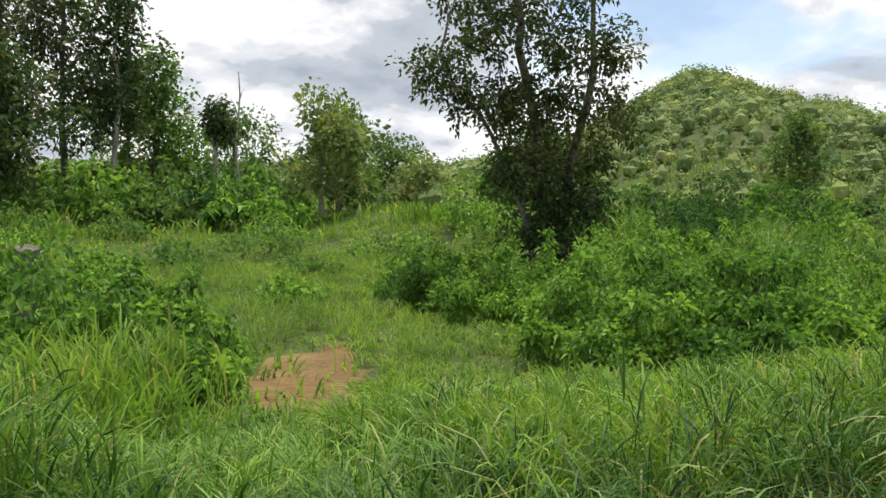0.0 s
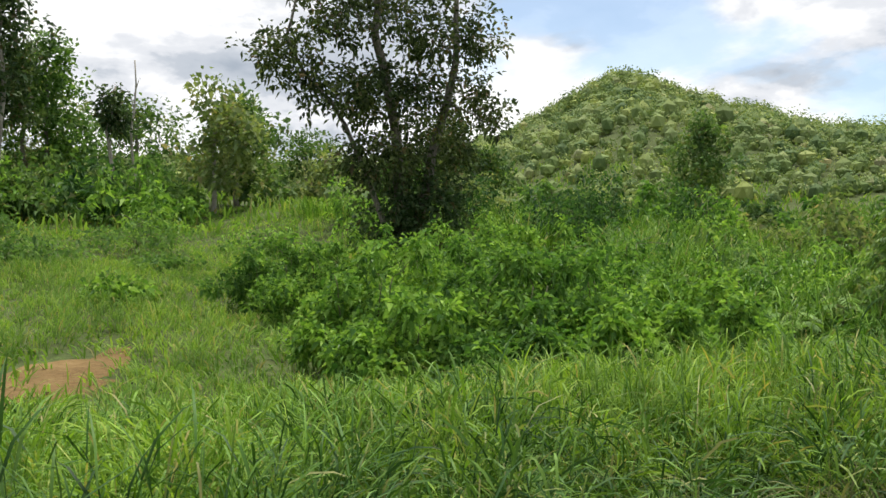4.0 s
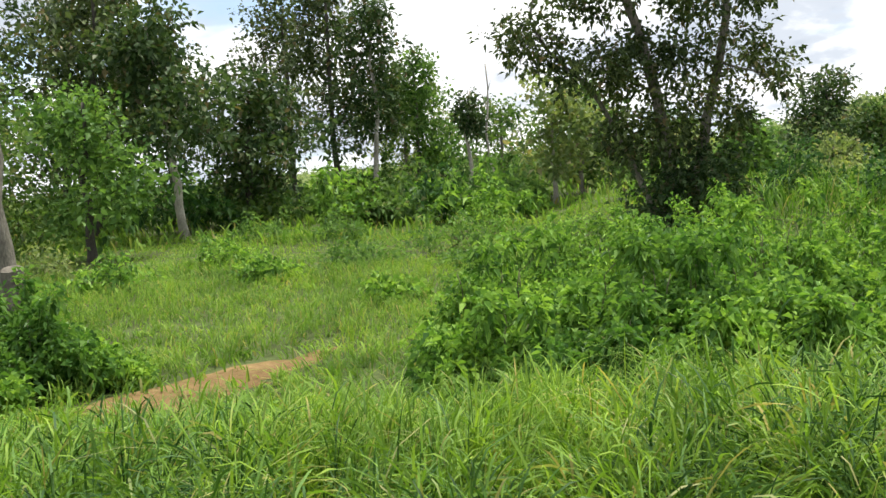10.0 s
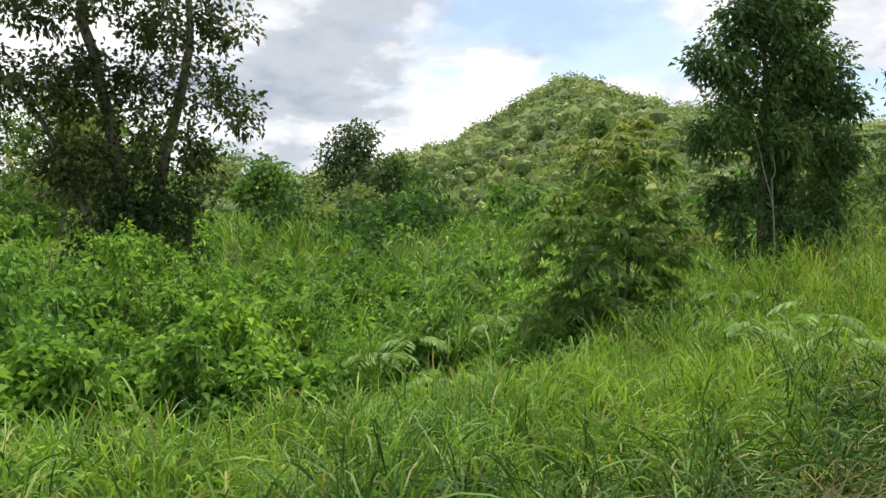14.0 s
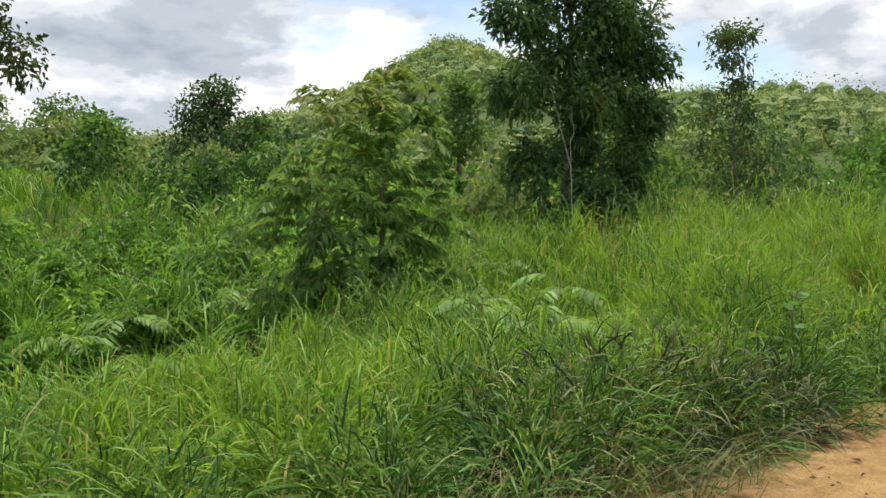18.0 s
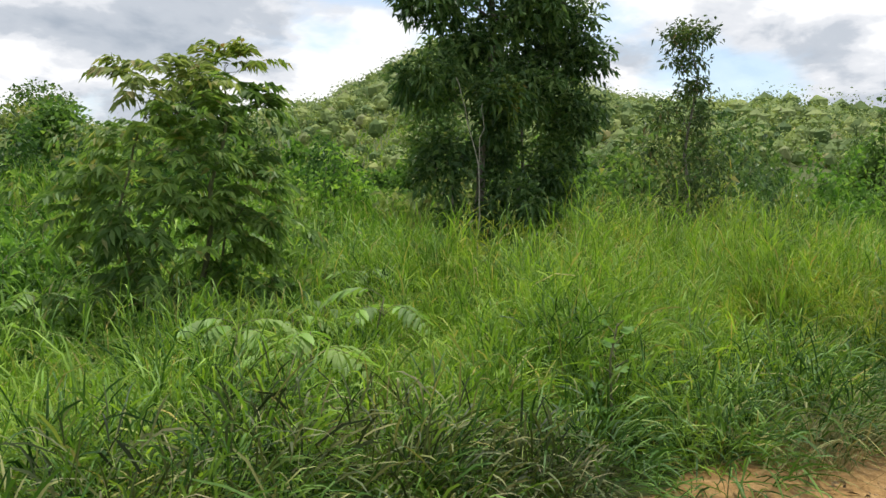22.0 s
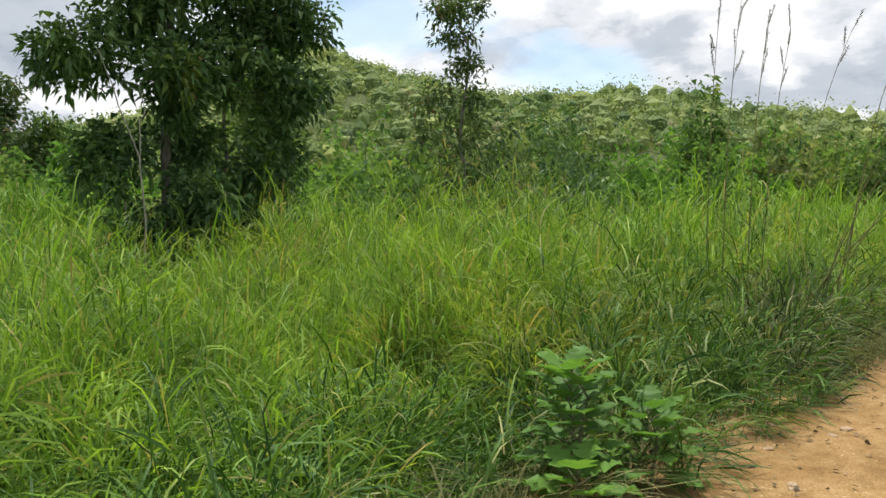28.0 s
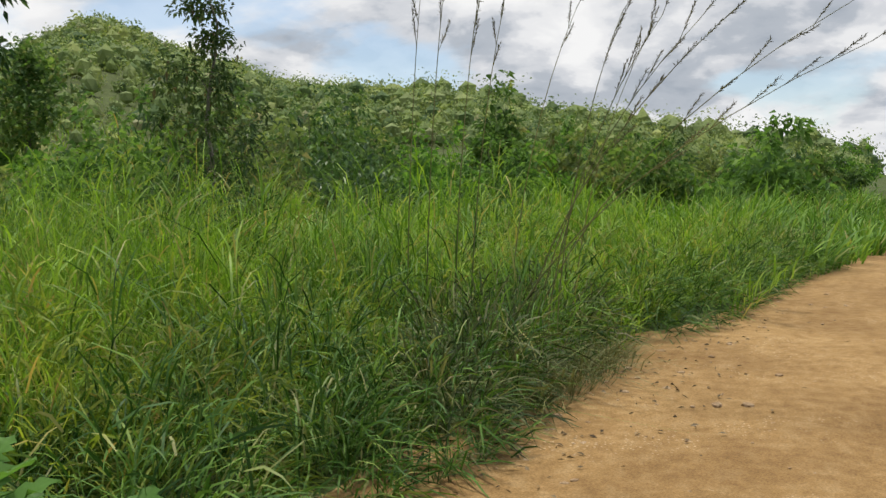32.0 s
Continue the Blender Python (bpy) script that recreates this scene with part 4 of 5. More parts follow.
# ---------------------------------------------------------------- the three near trees
plant("old_tree", "tall open-crowned tree with grey trunks and sparse dark leaves", "tree", 7.5, 22.0,
      [([(0, 0, 0), (-0.05, 0.1, 1.4), (-0.25, 0, 2.9), (-0.5, 0.1, 4.6), (-0.7, 0.1, 5.6)], 0.12), ([(0.15, 0.1, 0), (0.2, 0.1, 1.6), (0.55, 0.1, 3.0), (0.75, 0, 4.3), (0.8, 0, 5.4)], 0.10),
       ([(-0.1, 0, 0.1), (-0.4, 0, 1.5), (-1.0, 0.1, 2.9), (-1.9, 0, 4.0)], 0.06)],
      [(0.1, 0, 0.8, 0.55, 0.5, 0.7, 95, TREE_DK), (-0.25, 0, 1.6, 0.55, 0.5, 0.5, 62, TREE_DK), (0.35, 0, 1.8, 0.6, 0.5, 0.5, 66, TREE_DK), (-0.55, 0, 2.4, 0.6, 0.55, 0.45, 60), (0.5, 0.1, 2.7, 0.6, 0.6, 0.45, 48), (-1.1, 0, 3.3, 0.65, 0.6, 0.42, 54), (-1.9, -0.1, 3.75, 0.5, 0.5, 0.32, 34),
       (-0.35, 0, 3.4, 0.65, 0.6, 0.5, 56), (0.8, 0, 3.5, 0.5, 0.5, 0.4, 32), (1.35, 0, 3.2, 0.36, 0.4, 0.28, 16), (0.5, 0, 4.3, 0.7, 0.6, 0.45, 52), (1.2, 0, 4.4, 0.4, 0.4, 0.32, 20), (-0.9, 0, 4.4, 0.75, 0.7, 0.45, 56),
       (-0.2, 0, 5.1, 0.75, 0.7, 0.5, 58), (0.6, 0, 5.4, 0.6, 0.6, 0.45, 36), (-0.7, 0, 5.7, 0.55, 0.5, 0.4, 32), (-1.6, 0, 4.9, 0.45, 0.4, 0.3, 24), (0, 0, 6.1, 0.6, 0.5, 0.35, 28)],
      TREE_A, BARK, 1, 0.088, 0.64, 24, 0.24, 0.3, 0.1, limb_r=0.014, k=1.97, sunk=0.78)
plant("broadleaf_tree", "dense dark green broadleaf tree with drooping glossy leaves", "tree", 17.35, 11.3,
      [([(0, 0, 0), (0.05, 0, 1.2), (0.1, 0, 2.6), (0.15, 0, 4.6)], 0.07), ([(0.15, -0.05, 0), (0.35, -0.05, 1.0), (0.6, 0, 1.9), (0.75, 0, 2.8)], 0.035), ([(-0.1, 0, 0), (-0.2, 0, 0.9), (-0.35, 0, 1.9)], 0.03)],
      [(0.15, -0.1, 1.15, 0.42, 0.36, 0.3, 46), (0.1, -0.3, 1.75, 0.32, 0.3, 0.26, 22), (-0.25, 0, 1.5, 0.24, 0.26, 0.22, 14), (0.8, 0, 1.55, 0.36, 0.36, 0.26, 30), (-0.4, 0.1, 2.1, 0.34, 0.34, 0.26, 30), (0.3, 0.1, 2.25, 0.3, 0.3, 0.22, 22), (1.0, 0, 2.1, 0.46, 0.44, 0.36, 54), (1.2, -0.1, 2.75, 0.4, 0.4, 0.3, 44),
       (-0.1, -0.3, 2.75, 0.38, 0.36, 0.3, 42), (-0.75, 0, 2.95, 0.36, 0.34, 0.28, 34), (0.55, -0.1, 3.0, 0.42, 0.4, 0.32, 48), (1.05, 0.1, 3.4, 0.38, 0.38, 0.3, 40), (0.0, 0.2, 3.4, 0.42, 0.4, 0.34, 48), (-0.75, 0, 3.75, 0.34, 0.32, 0.26, 32), (0.45, -0.2, 3.8, 0.42, 0.4, 0.32, 48), (0.85, 0, 4.2, 0.32, 0.32, 0.26, 30),
       (-0.1, 0, 4.2, 0.42, 0.4, 0.32, 46), (0.4, 0.1, 4.6, 0.36, 0.36, 0.28, 36), (0.0, 0, 4.95, 0.34, 0.32, 0.26, 30), (1.4, -0.1, 3.45, 0.36, 0.34, 0.3, 36), (1.25, 0, 3.95, 0.34, 0.32, 0.28, 32), (1.0, 0, 4.6, 0.3, 0.3, 0.24, 24), (0.25, 0, 5.35, 0.24, 0.24, 0.22, 20), (-0.12, -0.5, 2.75, 0.14, 0.14, 0.12, 8, YOUNG)],
      TREE_B, BARK, 2, 0.09, 0.48, 38, 0.17, 0.4, 0.25, limb_r=0.010, k=1.67, sunk=1.25)
plant("dead_branch", "bare pale dead sapling leaning against the dark tree", "dead branch", 16.55, 10.3,
      [([(0, 0, 0), (-0.05, 0, 1.4), (-0.1, 0, 2.2), (-0.42, 0, 3.1), (-0.62, 0, 3.55)], 0.015), ([(-0.1, 0, 2.2), (0.0, 0, 2.8), (-0.05, 0, 3.2)], 0.009)], [], TREE_B, BARK_PALE, 36)
plant("pinnate_shrub", "tall shrub with drooping dull leaves and reddish young tips", "shrub", 10.7, 8.6,
      [([(0, 0, 0), (0.05, 0, 0.8), (0.2, 0, 1.6), (0.3, 0, 2.1)], 0.025), ([(0.05, 0, 0), (-0.1, 0, 0.8), (-0.25, 0, 1.7)], 0.02), ([(0.05, 0.05, 0), (0.25, 0.05, 0.7), (0.42, 0, 1.5)], 0.018)],
      [(0, 0, 0.7, 0.4, 0.38, 0.35, 34, BROWN), (0.05, 0, 1.05, 0.48, 0.45, 0.35, 46), (-0.25, 0, 1.45, 0.36, 0.36, 0.22, 30), (0.28, 0, 1.5, 0.38, 0.36, 0.22, 32), (0.0, 0.1, 1.8, 0.4, 0.36, 0.18, 30), (0.3, 0, 2.05, 0.3, 0.3, 0.12, 18), (-0.15, -0.1, 2.1, 0.26, 0.24, 0.1, 12, TREE_PALE), (0.3, 0, 2.3, 0.16, 0.16, 0.06, 6, YOUNG)],
      BUSH_C, STEM, 3, 0.07, 0.38, 3, 0.22, 0.3, 0.1, limb_r=0.006, pinnate=6, k=1.85, sunk=1.0)


# ---------------------------------------------------------------- the wood behind the field
def wood_tree(x, y, h, w, seed, leaf, bark, label, base=0.3, r=0.12, size=0.24, twigs=420, lean=0.0, group="trees behind the field"):
    """A tree of the far wood: bare trunk up to base * h, then a lumpy crown w wide."""
    g = np.random.default_rng(seed)
    trunk = [([(0, 0, 0), (lean * 0.3, 0, h * 0.3), (lean * 0.7, 0, h * 0.6), (lean, 0, h * 0.92)], r)]
    blobs = []
    n = 9
    for k in range(n):
        q = k / (n - 1)
        a_ = g.uniform(0, 6.28)
        wide = w * 0.74 * (0.5 + 0.55 * math.sin(math.pi * (0.2 + 0.7 * q)))
        zz = h * (base + (0.92 - base) * q)
        off = wide * g.uniform(0.2, 0.65) * (1 - 0.6 * q)
        rr = wide * g.uniform(0.42, 0.62)
        blobs.append((lean * q + off * math.cos(a_), off * math.sin(a_), zz, rr, rr, h * (1 - base) * g.uniform(0.13, 0.2), twigs / n))
    return plant("tree", label, "tree", x, y, trunk, blobs, leaf, bark, seed, size, 0.62, 10, 0.88, 0.2, 0.2, True, group, limb_r=0.010)


for k, (x, y, h, w, leaf, bark, base, r, lean, text) in enumerate([(-9.57, 22.03, 14.68, 7.05, TREE_A, BARK, 0.66, 0.33, -0.88, 'old tree with a thick pale grey trunk'),
        (-14.33, 42.41, 8.34, 5.64, TREE_FRESH, BARK_DARK, 0.22, 0.25, 0.0, 'fresh green bushy tree at the field edge'),
        (-12.53, 54.05, 14.46, 7.41, TREE_DK, BARK_PALE, 0.42, 0.3, -1.59, 'tree with a crooked pale trunk'),
        (-9.56, 61.67, 10.72, 8.46, TREE_DK, BARK_DARK, 0.25, 0.3, 0.0, 'dark rounded tree at the field edge'),
        (-0.68, 73.37, 18.27, 7.76, TREE_DK, BARK_PALE, 0.35, 0.25, 0.35, 'tall tree with a thin pale trunk'),
        (-4.36, 77.28, 21.79, 8.82, TREE_A, BARK_DARK, 0.38, 0.32, 0.0, 'tall dark tree with an open crown'),
        (3.33, 80.56, 13.85, 7.05, TREE_FRESH, BARK, 0.25, 0.23, 0.0, 'leafy tree at the field edge'),
        (-19.01, 58.47, 18.7, 9.7, TREE_A, BARK_DARK, 0.35, 0.35, 0.0, 'tall dark tree in the wood'),
        (-25.53, 51.33, 15.35, 9.7, TREE_FAR, BARK_DARK, 0.2, 0.35, 0.0, 'fresh green tree in the wood'),
        (-23.86, 67.98, 20.29, 10.58, TREE_DK, BARK_DARK, 0.3, 0.35, 0.0, 'tall tree in the wood'),
        (-8.92, 85.83, 21.69, 10.58, TREE_A, BARK_DARK, 0.3, 0.35, 0.0, 'tall dark tree in the wood'),
        (-21.36, 46.47, 11.83, 7.93, TREE_FAR, BARK_DARK, 0.15, 0.28, 0.0, 'fresh green tree in the wood'),
        (-16.76, 69.46, 14.85, 10.58, TREE_DK, BARK_DARK, 0.15, 0.35, 0.0, 'leafy tree in the wood'),
        (-25.83, 82.9, 19.92, 12.34, TREE_DK, BARK_DARK, 0.15, 0.35, 0.0, 'tall leafy tree in the wood'),
        (-32.05, 62.78, 18.6, 11.46, TREE_DK, BARK_DARK, 0.2, 0.35, 0.0, 'tall tree in the wood'),
        (10.99, 55.96, 7.91, 4.94, TREE_PALE, BARK_PALE, 0.3, 0.18, 0.0, 'thin tree with pale yellowish leaves'),
        (14.22, 61.58, 7.79, 6.35, TREE_FAR, BARK, 0.2, 0.21, 0.0, 'small leafy tree in the field'),
        (21.72, 49.35, 3.79, 4.23, TREE_FRESH, BARK_DARK, 0.1, 0.18, 0.0, 'small bushy tree on the slope'),
        (42.38, 79.81, 9.35, 8.11, TREE_DK, BARK_DARK, 0.15, 0.25, 0.0, 'round dark tree on the slope'),
        (46.32, 77.61, 5.52, 5.64, TREE_FAR, BARK_DARK, 0.1, 0.21, 0.0, 'small tree on the slope'),
        (26.4, 73.27, 4.23, 5.64, TREE_PALE, BARK, 0.1, 0.18, 0.0, 'pale bushy tree on the slope'),
        (34.4, 64.14, 3.55, 4.94, TREE_PALE, BARK, 0.1, 0.18, 0.0, 'pale bushy tree on the slope'),
        (47.8, 49.33, 8.1, 4.58, TREE_FAR, BARK, 0.3, 0.18, 0.0, 'slim tree with tiered branches on the slope'),
        (2.63, 96.35, 12.44, 10.58, TREE_PALE, BARK, 0.2, 0.28, 0.0, 'pale tree behind the field'),
        (12.75, 92.02, 8.84, 10.58, TREE_FAR, BARK, 0.2, 0.28, 0.0, 'leafy tree behind the field'),
        (22.45, 88.08, 7.36, 8.82, TREE_PALE, BARK, 0.2, 0.28, 0.0, 'pale leafy tree behind the field'),
        (32.24, 95.32, 6.94, 9.7, TREE_FAR, BARK, 0.15, 0.28, 0.0, 'leafy tree behind the field')]):
    wood_tree(x, y, h, w, 300 + k, leaf, bark, text, base, r, 0.38 if y < 54 else 0.48, 470 if h > 9 else 170 if leaf == TREE_PALE else 300, lean)

# slender tree with a dark tuft, and the bare pole beside it
plant("slender_tree", "slender pale-trunked tree with a dark tuft of leaves", "tree", 7.24, 73.0, [([(0, 0, 0), (0.1, 0, 2.5), (0, 0, 4.6), (0.2, 0, 6.2)], 0.13)],
      [(0.0, 0, 5.2, 0.6, 0.6, 0.9, 110), (0.35, 0, 4.5, 0.55, 0.5, 0.5, 60)], TREE_DK, BARK_PALE, 31, 0.24, 0.5, 8, 0.35, 0.3, 0.2, True, k=1.76, sunk=1.2)
plant("dead_tree", "bare dead pole of a tree with thin twigs", "tree", 8.8, 72.6, [([(0, 0, 0), (0.05, 0, 3.0), (0.1, 0, 7.4)], 0.09), ([(0.1, 0, 5.8), (0.35, 0, 6.6)], 0.03), ([(0.1, 0, 5.2), (-0.3, 0, 6.1)], 0.03)], [], TREE_B, BARK_PALE, 32, k=1.76, sunk=1.2)

# ---------------------------------------------------------------- saplings and brush right of the broadleaf tree
plant("slim_sapling", "slim sapling with a small tuft of leaves above the brush", "tree", 26.0, 13.0, [([(0, 0, 0), (0, 0, 2), (0.05, 0, 3.7)], 0.035)],
      [(0.15, 0, 3.92, 0.4, 0.36, 0.13, 34), (-0.25, 0, 3.78, 0.3, 0.3, 0.12, 24), (-0.05, 0, 3.45, 0.3, 0.3, 0.14, 22), (0.1, 0, 3.1, 0.34, 0.3, 0.16, 22), (-0.1, 0, 2.6, 0.55, 0.5, 0.3, 44), (0.1, 0, 2.0, 0.7, 0.6, 0.5, 70), (0, 0, 1.3, 0.7, 0.6, 0.4, 50)], TREE_DK, BARK, 33, 0.085, 0.5, 14, 0.16, 0.35, 0.1, limb_r=0.01, k=1.65, sunk=0.25)
g2 = np.random.default_rng(77)
brush = [(25.53, 16.97, 2.82, 2.27),
        (28.85, 17.44, 3.17, 3.2),
        (32.1, 16.82, 3.17, 3.49),
        (35.72, 16.2, 3.53, 4.3),
        (39.34, 15.94, 3.35, 3.34),
        (30.36, 21.41, 4.23, 4.43),
        (35.11, 21.95, 4.58, 5.11),
        (24.8, 21.15, 3.53, 2.77),
        (40.18, 21.38, 4.41, 5.16),
        (44.47, 18.26, 4.06, 4.35),
        (49.52, 17.32, 3.88, 3.6),
        (55.39, 20.2, 3.35, 6.18),
        (60.95, 17.65, 4.23, 3.83),
        (46.39, 23.72, 4.58, 4.93)]
for k in range(68):
    x = g2.uniform(26, 112)
    y = g2.uniform(22, 56) if x < 54 else g2.uniform(6, 40)
    low = 0.4 if y > (x - 3) * 0.6 else 1.0
    brush.append((x, y, g2.uniform(3.8, 5.9) * (0.5 + 0.5 * low), g2.uniform(3.6, 6.6) * low * (0.7 if x > 52 else 1.0)))
for k, (x, y, w, h) in enumerate(brush):
    shrub(x, y, w, w, h, 400 + k, [TREE_FRESH, TREE_FAR, TREE_PALE, TREE_B, SHRUB_MID][k % 5], 0.28 if x < 50 and y < 25 else 0.45, 190, 9, "leafy sapling in the thicket along the road", name="sapling", reach=0.35, cheap=True, group="thicket of saplings", stems=2)


# ---------------------------------------------------------------- the wood on the hill
def hill_wood(n, seed):
    """Far tree crowns all over the slope: a lumpy closed heart each, under many small leaf clumps."""
    g = np.random.default_rng(seed)
    az = g.uniform(-26, 92, n)
    e, far = crest_of(az)
    start = np.where(az < 14, 98, 52)
    r = start + (far + 9 - start) * g.uniform(0, 1, n) ** 0.85
    brow = g.uniform(size=n) < 0.1               # trees along the skyline
    r = np.where(brow, far - g.uniform(0, 12, n), r)
    x, y = 3 + r * np.sin(np.radians(az)), r * np.cos(np.radians(az))
    ok = (y > 9) & ((x < 27) | (y > 52) | (r > 105))
    x, y, r, brow = x[ok], y[ok], r[ok], brow[ok]
    z = land(x, y)
    R = g.uniform(1.1, 3.4, len(x)) * np.clip(r / 180, 0.5, 1.2)
    R = np.where(brow, R * 1.25, R)
    high = R * g.uniform(0.8, 1.35, len(x))
    lift = high * np.where(brow, g.uniform(0.55, 0.95, len(x)), 0.5)
    foot = np.stack([x, y, z + lift], -1)
    bm = bmesh.new()
    bmesh.ops.create_icosphere(bm, subdivisions=1, radius=1.0)
    ball = np.array([v.co[:] for v in bm.verts])
    ball_f = np.array([[v.index for v in f.verts] for f in bm.faces])
    bm.free()

    def lumpy(d, x, y):
        return 1 + 0.2 * np.sin(d[..., :1] * 5 + x * 3) * np.sin(d[..., 1:2] * 5 + y * 2) + 0.1 * np.sin(d[..., 2:] * 6 + d[..., :1] * 4 + x)

    X, Y = x[:, None, None], y[:, None, None]
    radii = np.stack([R, R, high], -1)[:, None]
    dd = np.broadcast_to(ball, (len(x), len(ball), 3))
    core = foot[:, None] + dd * lumpy(dd, X, Y) * radii * 0.55 * g.uniform(0.82, 1.15, (len(x), len(ball), 1))
    per = 52
    d = unit(g.normal(size=(len(x), per, 3)) + np.array([0, -0.25, 0.2]))
    c = foot[:, None] + d * lumpy(d, X, Y) * radii * g.uniform(0.7, 0.98, (len(x), per, 1))
    size = np.clip(r * 0.0031, 0.33, 1.25)[:, None, None] * g.uniform(0.6, 1.3, (len(x), per, 1))
    w = unit(np.cross(d, g.normal(size=d.shape)) + d * 0.3)
    side = unit(np.cross(w, unit(d + g.normal(size=d.shape) * 0.35)))
    kind = g.choice(3, len(x), p=(0.5, 0.32, 0.18))
    out = []
    for k in range(3):
        m = kind == k
        cc, ww, ss, LL = (q[m].reshape(-1, q.shape[-1]) for q in (c, w, side, size))
        v = np.stack([cc - ww * LL * 0.5, cc + ss * LL * 0.36, cc + ww * LL * 0.5, cc - ss * LL * 0.36], 1).reshape(-1, 3)
        i = np.arange(len(cc))[:, None] * 4
        hearts = core[m].reshape(-1, 3)
        o = np.arange(m.sum())[:, None, None] * len(ball) + len(v)
        out.append((np.concatenate([v, hearts]), np.concatenate([i + [0, 1, 2], i + [0, 2, 3], (ball_f[None] + o).reshape(-1, 3)])))
    return out


for (v, t), mat, text in zip(hill_wood(9500, 8), (HILL, HILL_MID, HILL_DARK), ("light green young wood covering the hill", "mid green trees among the wood on the hill", "dark green trees among the wood on the hill")):
    tagged(sheet("hill_wood", v, [t], mat), text, "woodland", kind="stuff")

# dark undergrowth at the foot of the wood
g3 = np.random.default_rng(91)
for k in range(34):
    x = g3.uniform(-26, 14)
    y = 50 + 0.35 * abs(x - 4) + g3.uniform(0, 28)
    w = g3.uniform(3.6, 6.4)
    shrub(x, y, w, w, g3.uniform(1.8, 4.2), 600 + k, [SHRUB, TREE_FAR, SHRUB_DARK, TREE_FRESH][k % 4], 0.5, 120, 8, "leafy undergrowth at the edge of the wood", name="undergrowth", reach=0.45, cheap=True, group="undergrowth", stems=2)


# ---------------------------------------------------------------- small things
def stump(x, y):
    rng = np.random.default_rng(4)
    z0 = float(land(x, y))
    root = empty("stump", x, y, z0)
    tagged(root, "short weathered grey wooden stump in the weeds", "stump")
    rings = [(0.0, 0.24), (0.5, 0.2), (1.1, 0.18), (1.82, 0.18)]
    sides = 14
    v = []
    for zz, r in rings:
        for s in range(sides):
            a_ = 2 * math.pi * s / sides
            q = r * (1 + 0.1 * math.sin(3 * a_ + 1) + rng.normal(0, 0.025))
            v.append((q * math.cos(a_), q * math.sin(a_), zz - (0.05 if zz == 0 else 0) + (0.06 * math.sin(a_) if zz > 1 else 0)))
    q = [(k * sides + s, k * sides + (s + 1) % sides, (k + 1) * sides + (s + 1) % sides, (k + 1) * sides + s) for k in range(3) for s in range(sides)]
    sheet("post", np.array(v), [np.array(q), np.array([[3 * sides + s for s in range(sides)]])], CONCRETE, root, False)


stump(-6.7, 15.2)


def broad_weed(x, y, h, seed, leaves=22, size=0.26):
    """A weed of big lobed leaves on pale stalks."""
    rng = np.random.default_rng(seed)
    root = empty("broadleaf_weed", x, y, float(land(x, y)))
    tagged(root, "fresh green weed with broad lobed leaves at the road edge", "weed", "broad weeds")
    tubes("stem", [(limb_path((0, 0, -0.03), (0.04, 0.02, h * 0.75), rng, 6, 0.05), np.linspace(0.014, 0.006, 6))], STEM, root)
    for k in range(leaves):
        q = (k + 0.5) / leaves
        a_ = k * 2.4 + rng.uniform(-0.3, 0.3)
        foot = np.array([0.03 * q, 0.02 * q, h * (0.1 + 0.65 * q)])
        up_ = 0.15 + 0.9 * q
        way = unit(np.array([math.cos(a_), math.sin(a_), up_]))
        stalk = 0.12 * (1.1 - 0.5 * q)
        end = foot + way * stalk
        L = size * rng.uniform(0.75, 1.15) * (1.05 - 0.35 * q)
        side = unit(np.cross(way, np.array([0, 0, 1.0])))
        nrm = np.cross(side, way)
        outline = [(0.0, 0.02), (0.04, 0.26), (0.2, 0.46), (0.3, 0.24), (0.44, 0.48), (0.58, 0.22), (0.7, 0.3), (0.84, 0.13), (1.0, 0.0)]
        v, f = [], []
        for s_, (u, w_) in enumerate(outline):
            sag = -0.32 * L * u * u
            for m in (-1, 0, 1):
                ww = w_ * L * m * rng.uniform(0.92, 1.08)
                v.append(end + way * u * L + side * ww + nrm * (abs(m) * 0.07 * L + rng.normal(0, 0.006)) + np.array([0, 0, sag]))
        for s_ in range(len(outline) - 1):
            b_ = s_ * 3
            f += [(b_, b_ + 1, b_ + 4, b_ + 3), (b_ + 1, b_ + 2, b_ + 5, b_ + 4)]
        leaf = sheet("leaf", np.array(v), [np.array(f)], BROAD, root, True)
        tubes("stalk", [(np.array([foot, (foot + end) / 2, end]), np.array([0.005, 0.004, 0.004]))], STEM, leaf, 4)


broad_weed(14.25, 2.5, 0.95, 61, 36, 0.27)
broad_weed(14.65, 2.3, 0.6, 62, 22, 0.25)
broad_weed(13.95, 2.28, 0.42, 63, 14, 0.24)

broad_weed(11.2, 3.3, 1.2, 64, 16, 0.14)


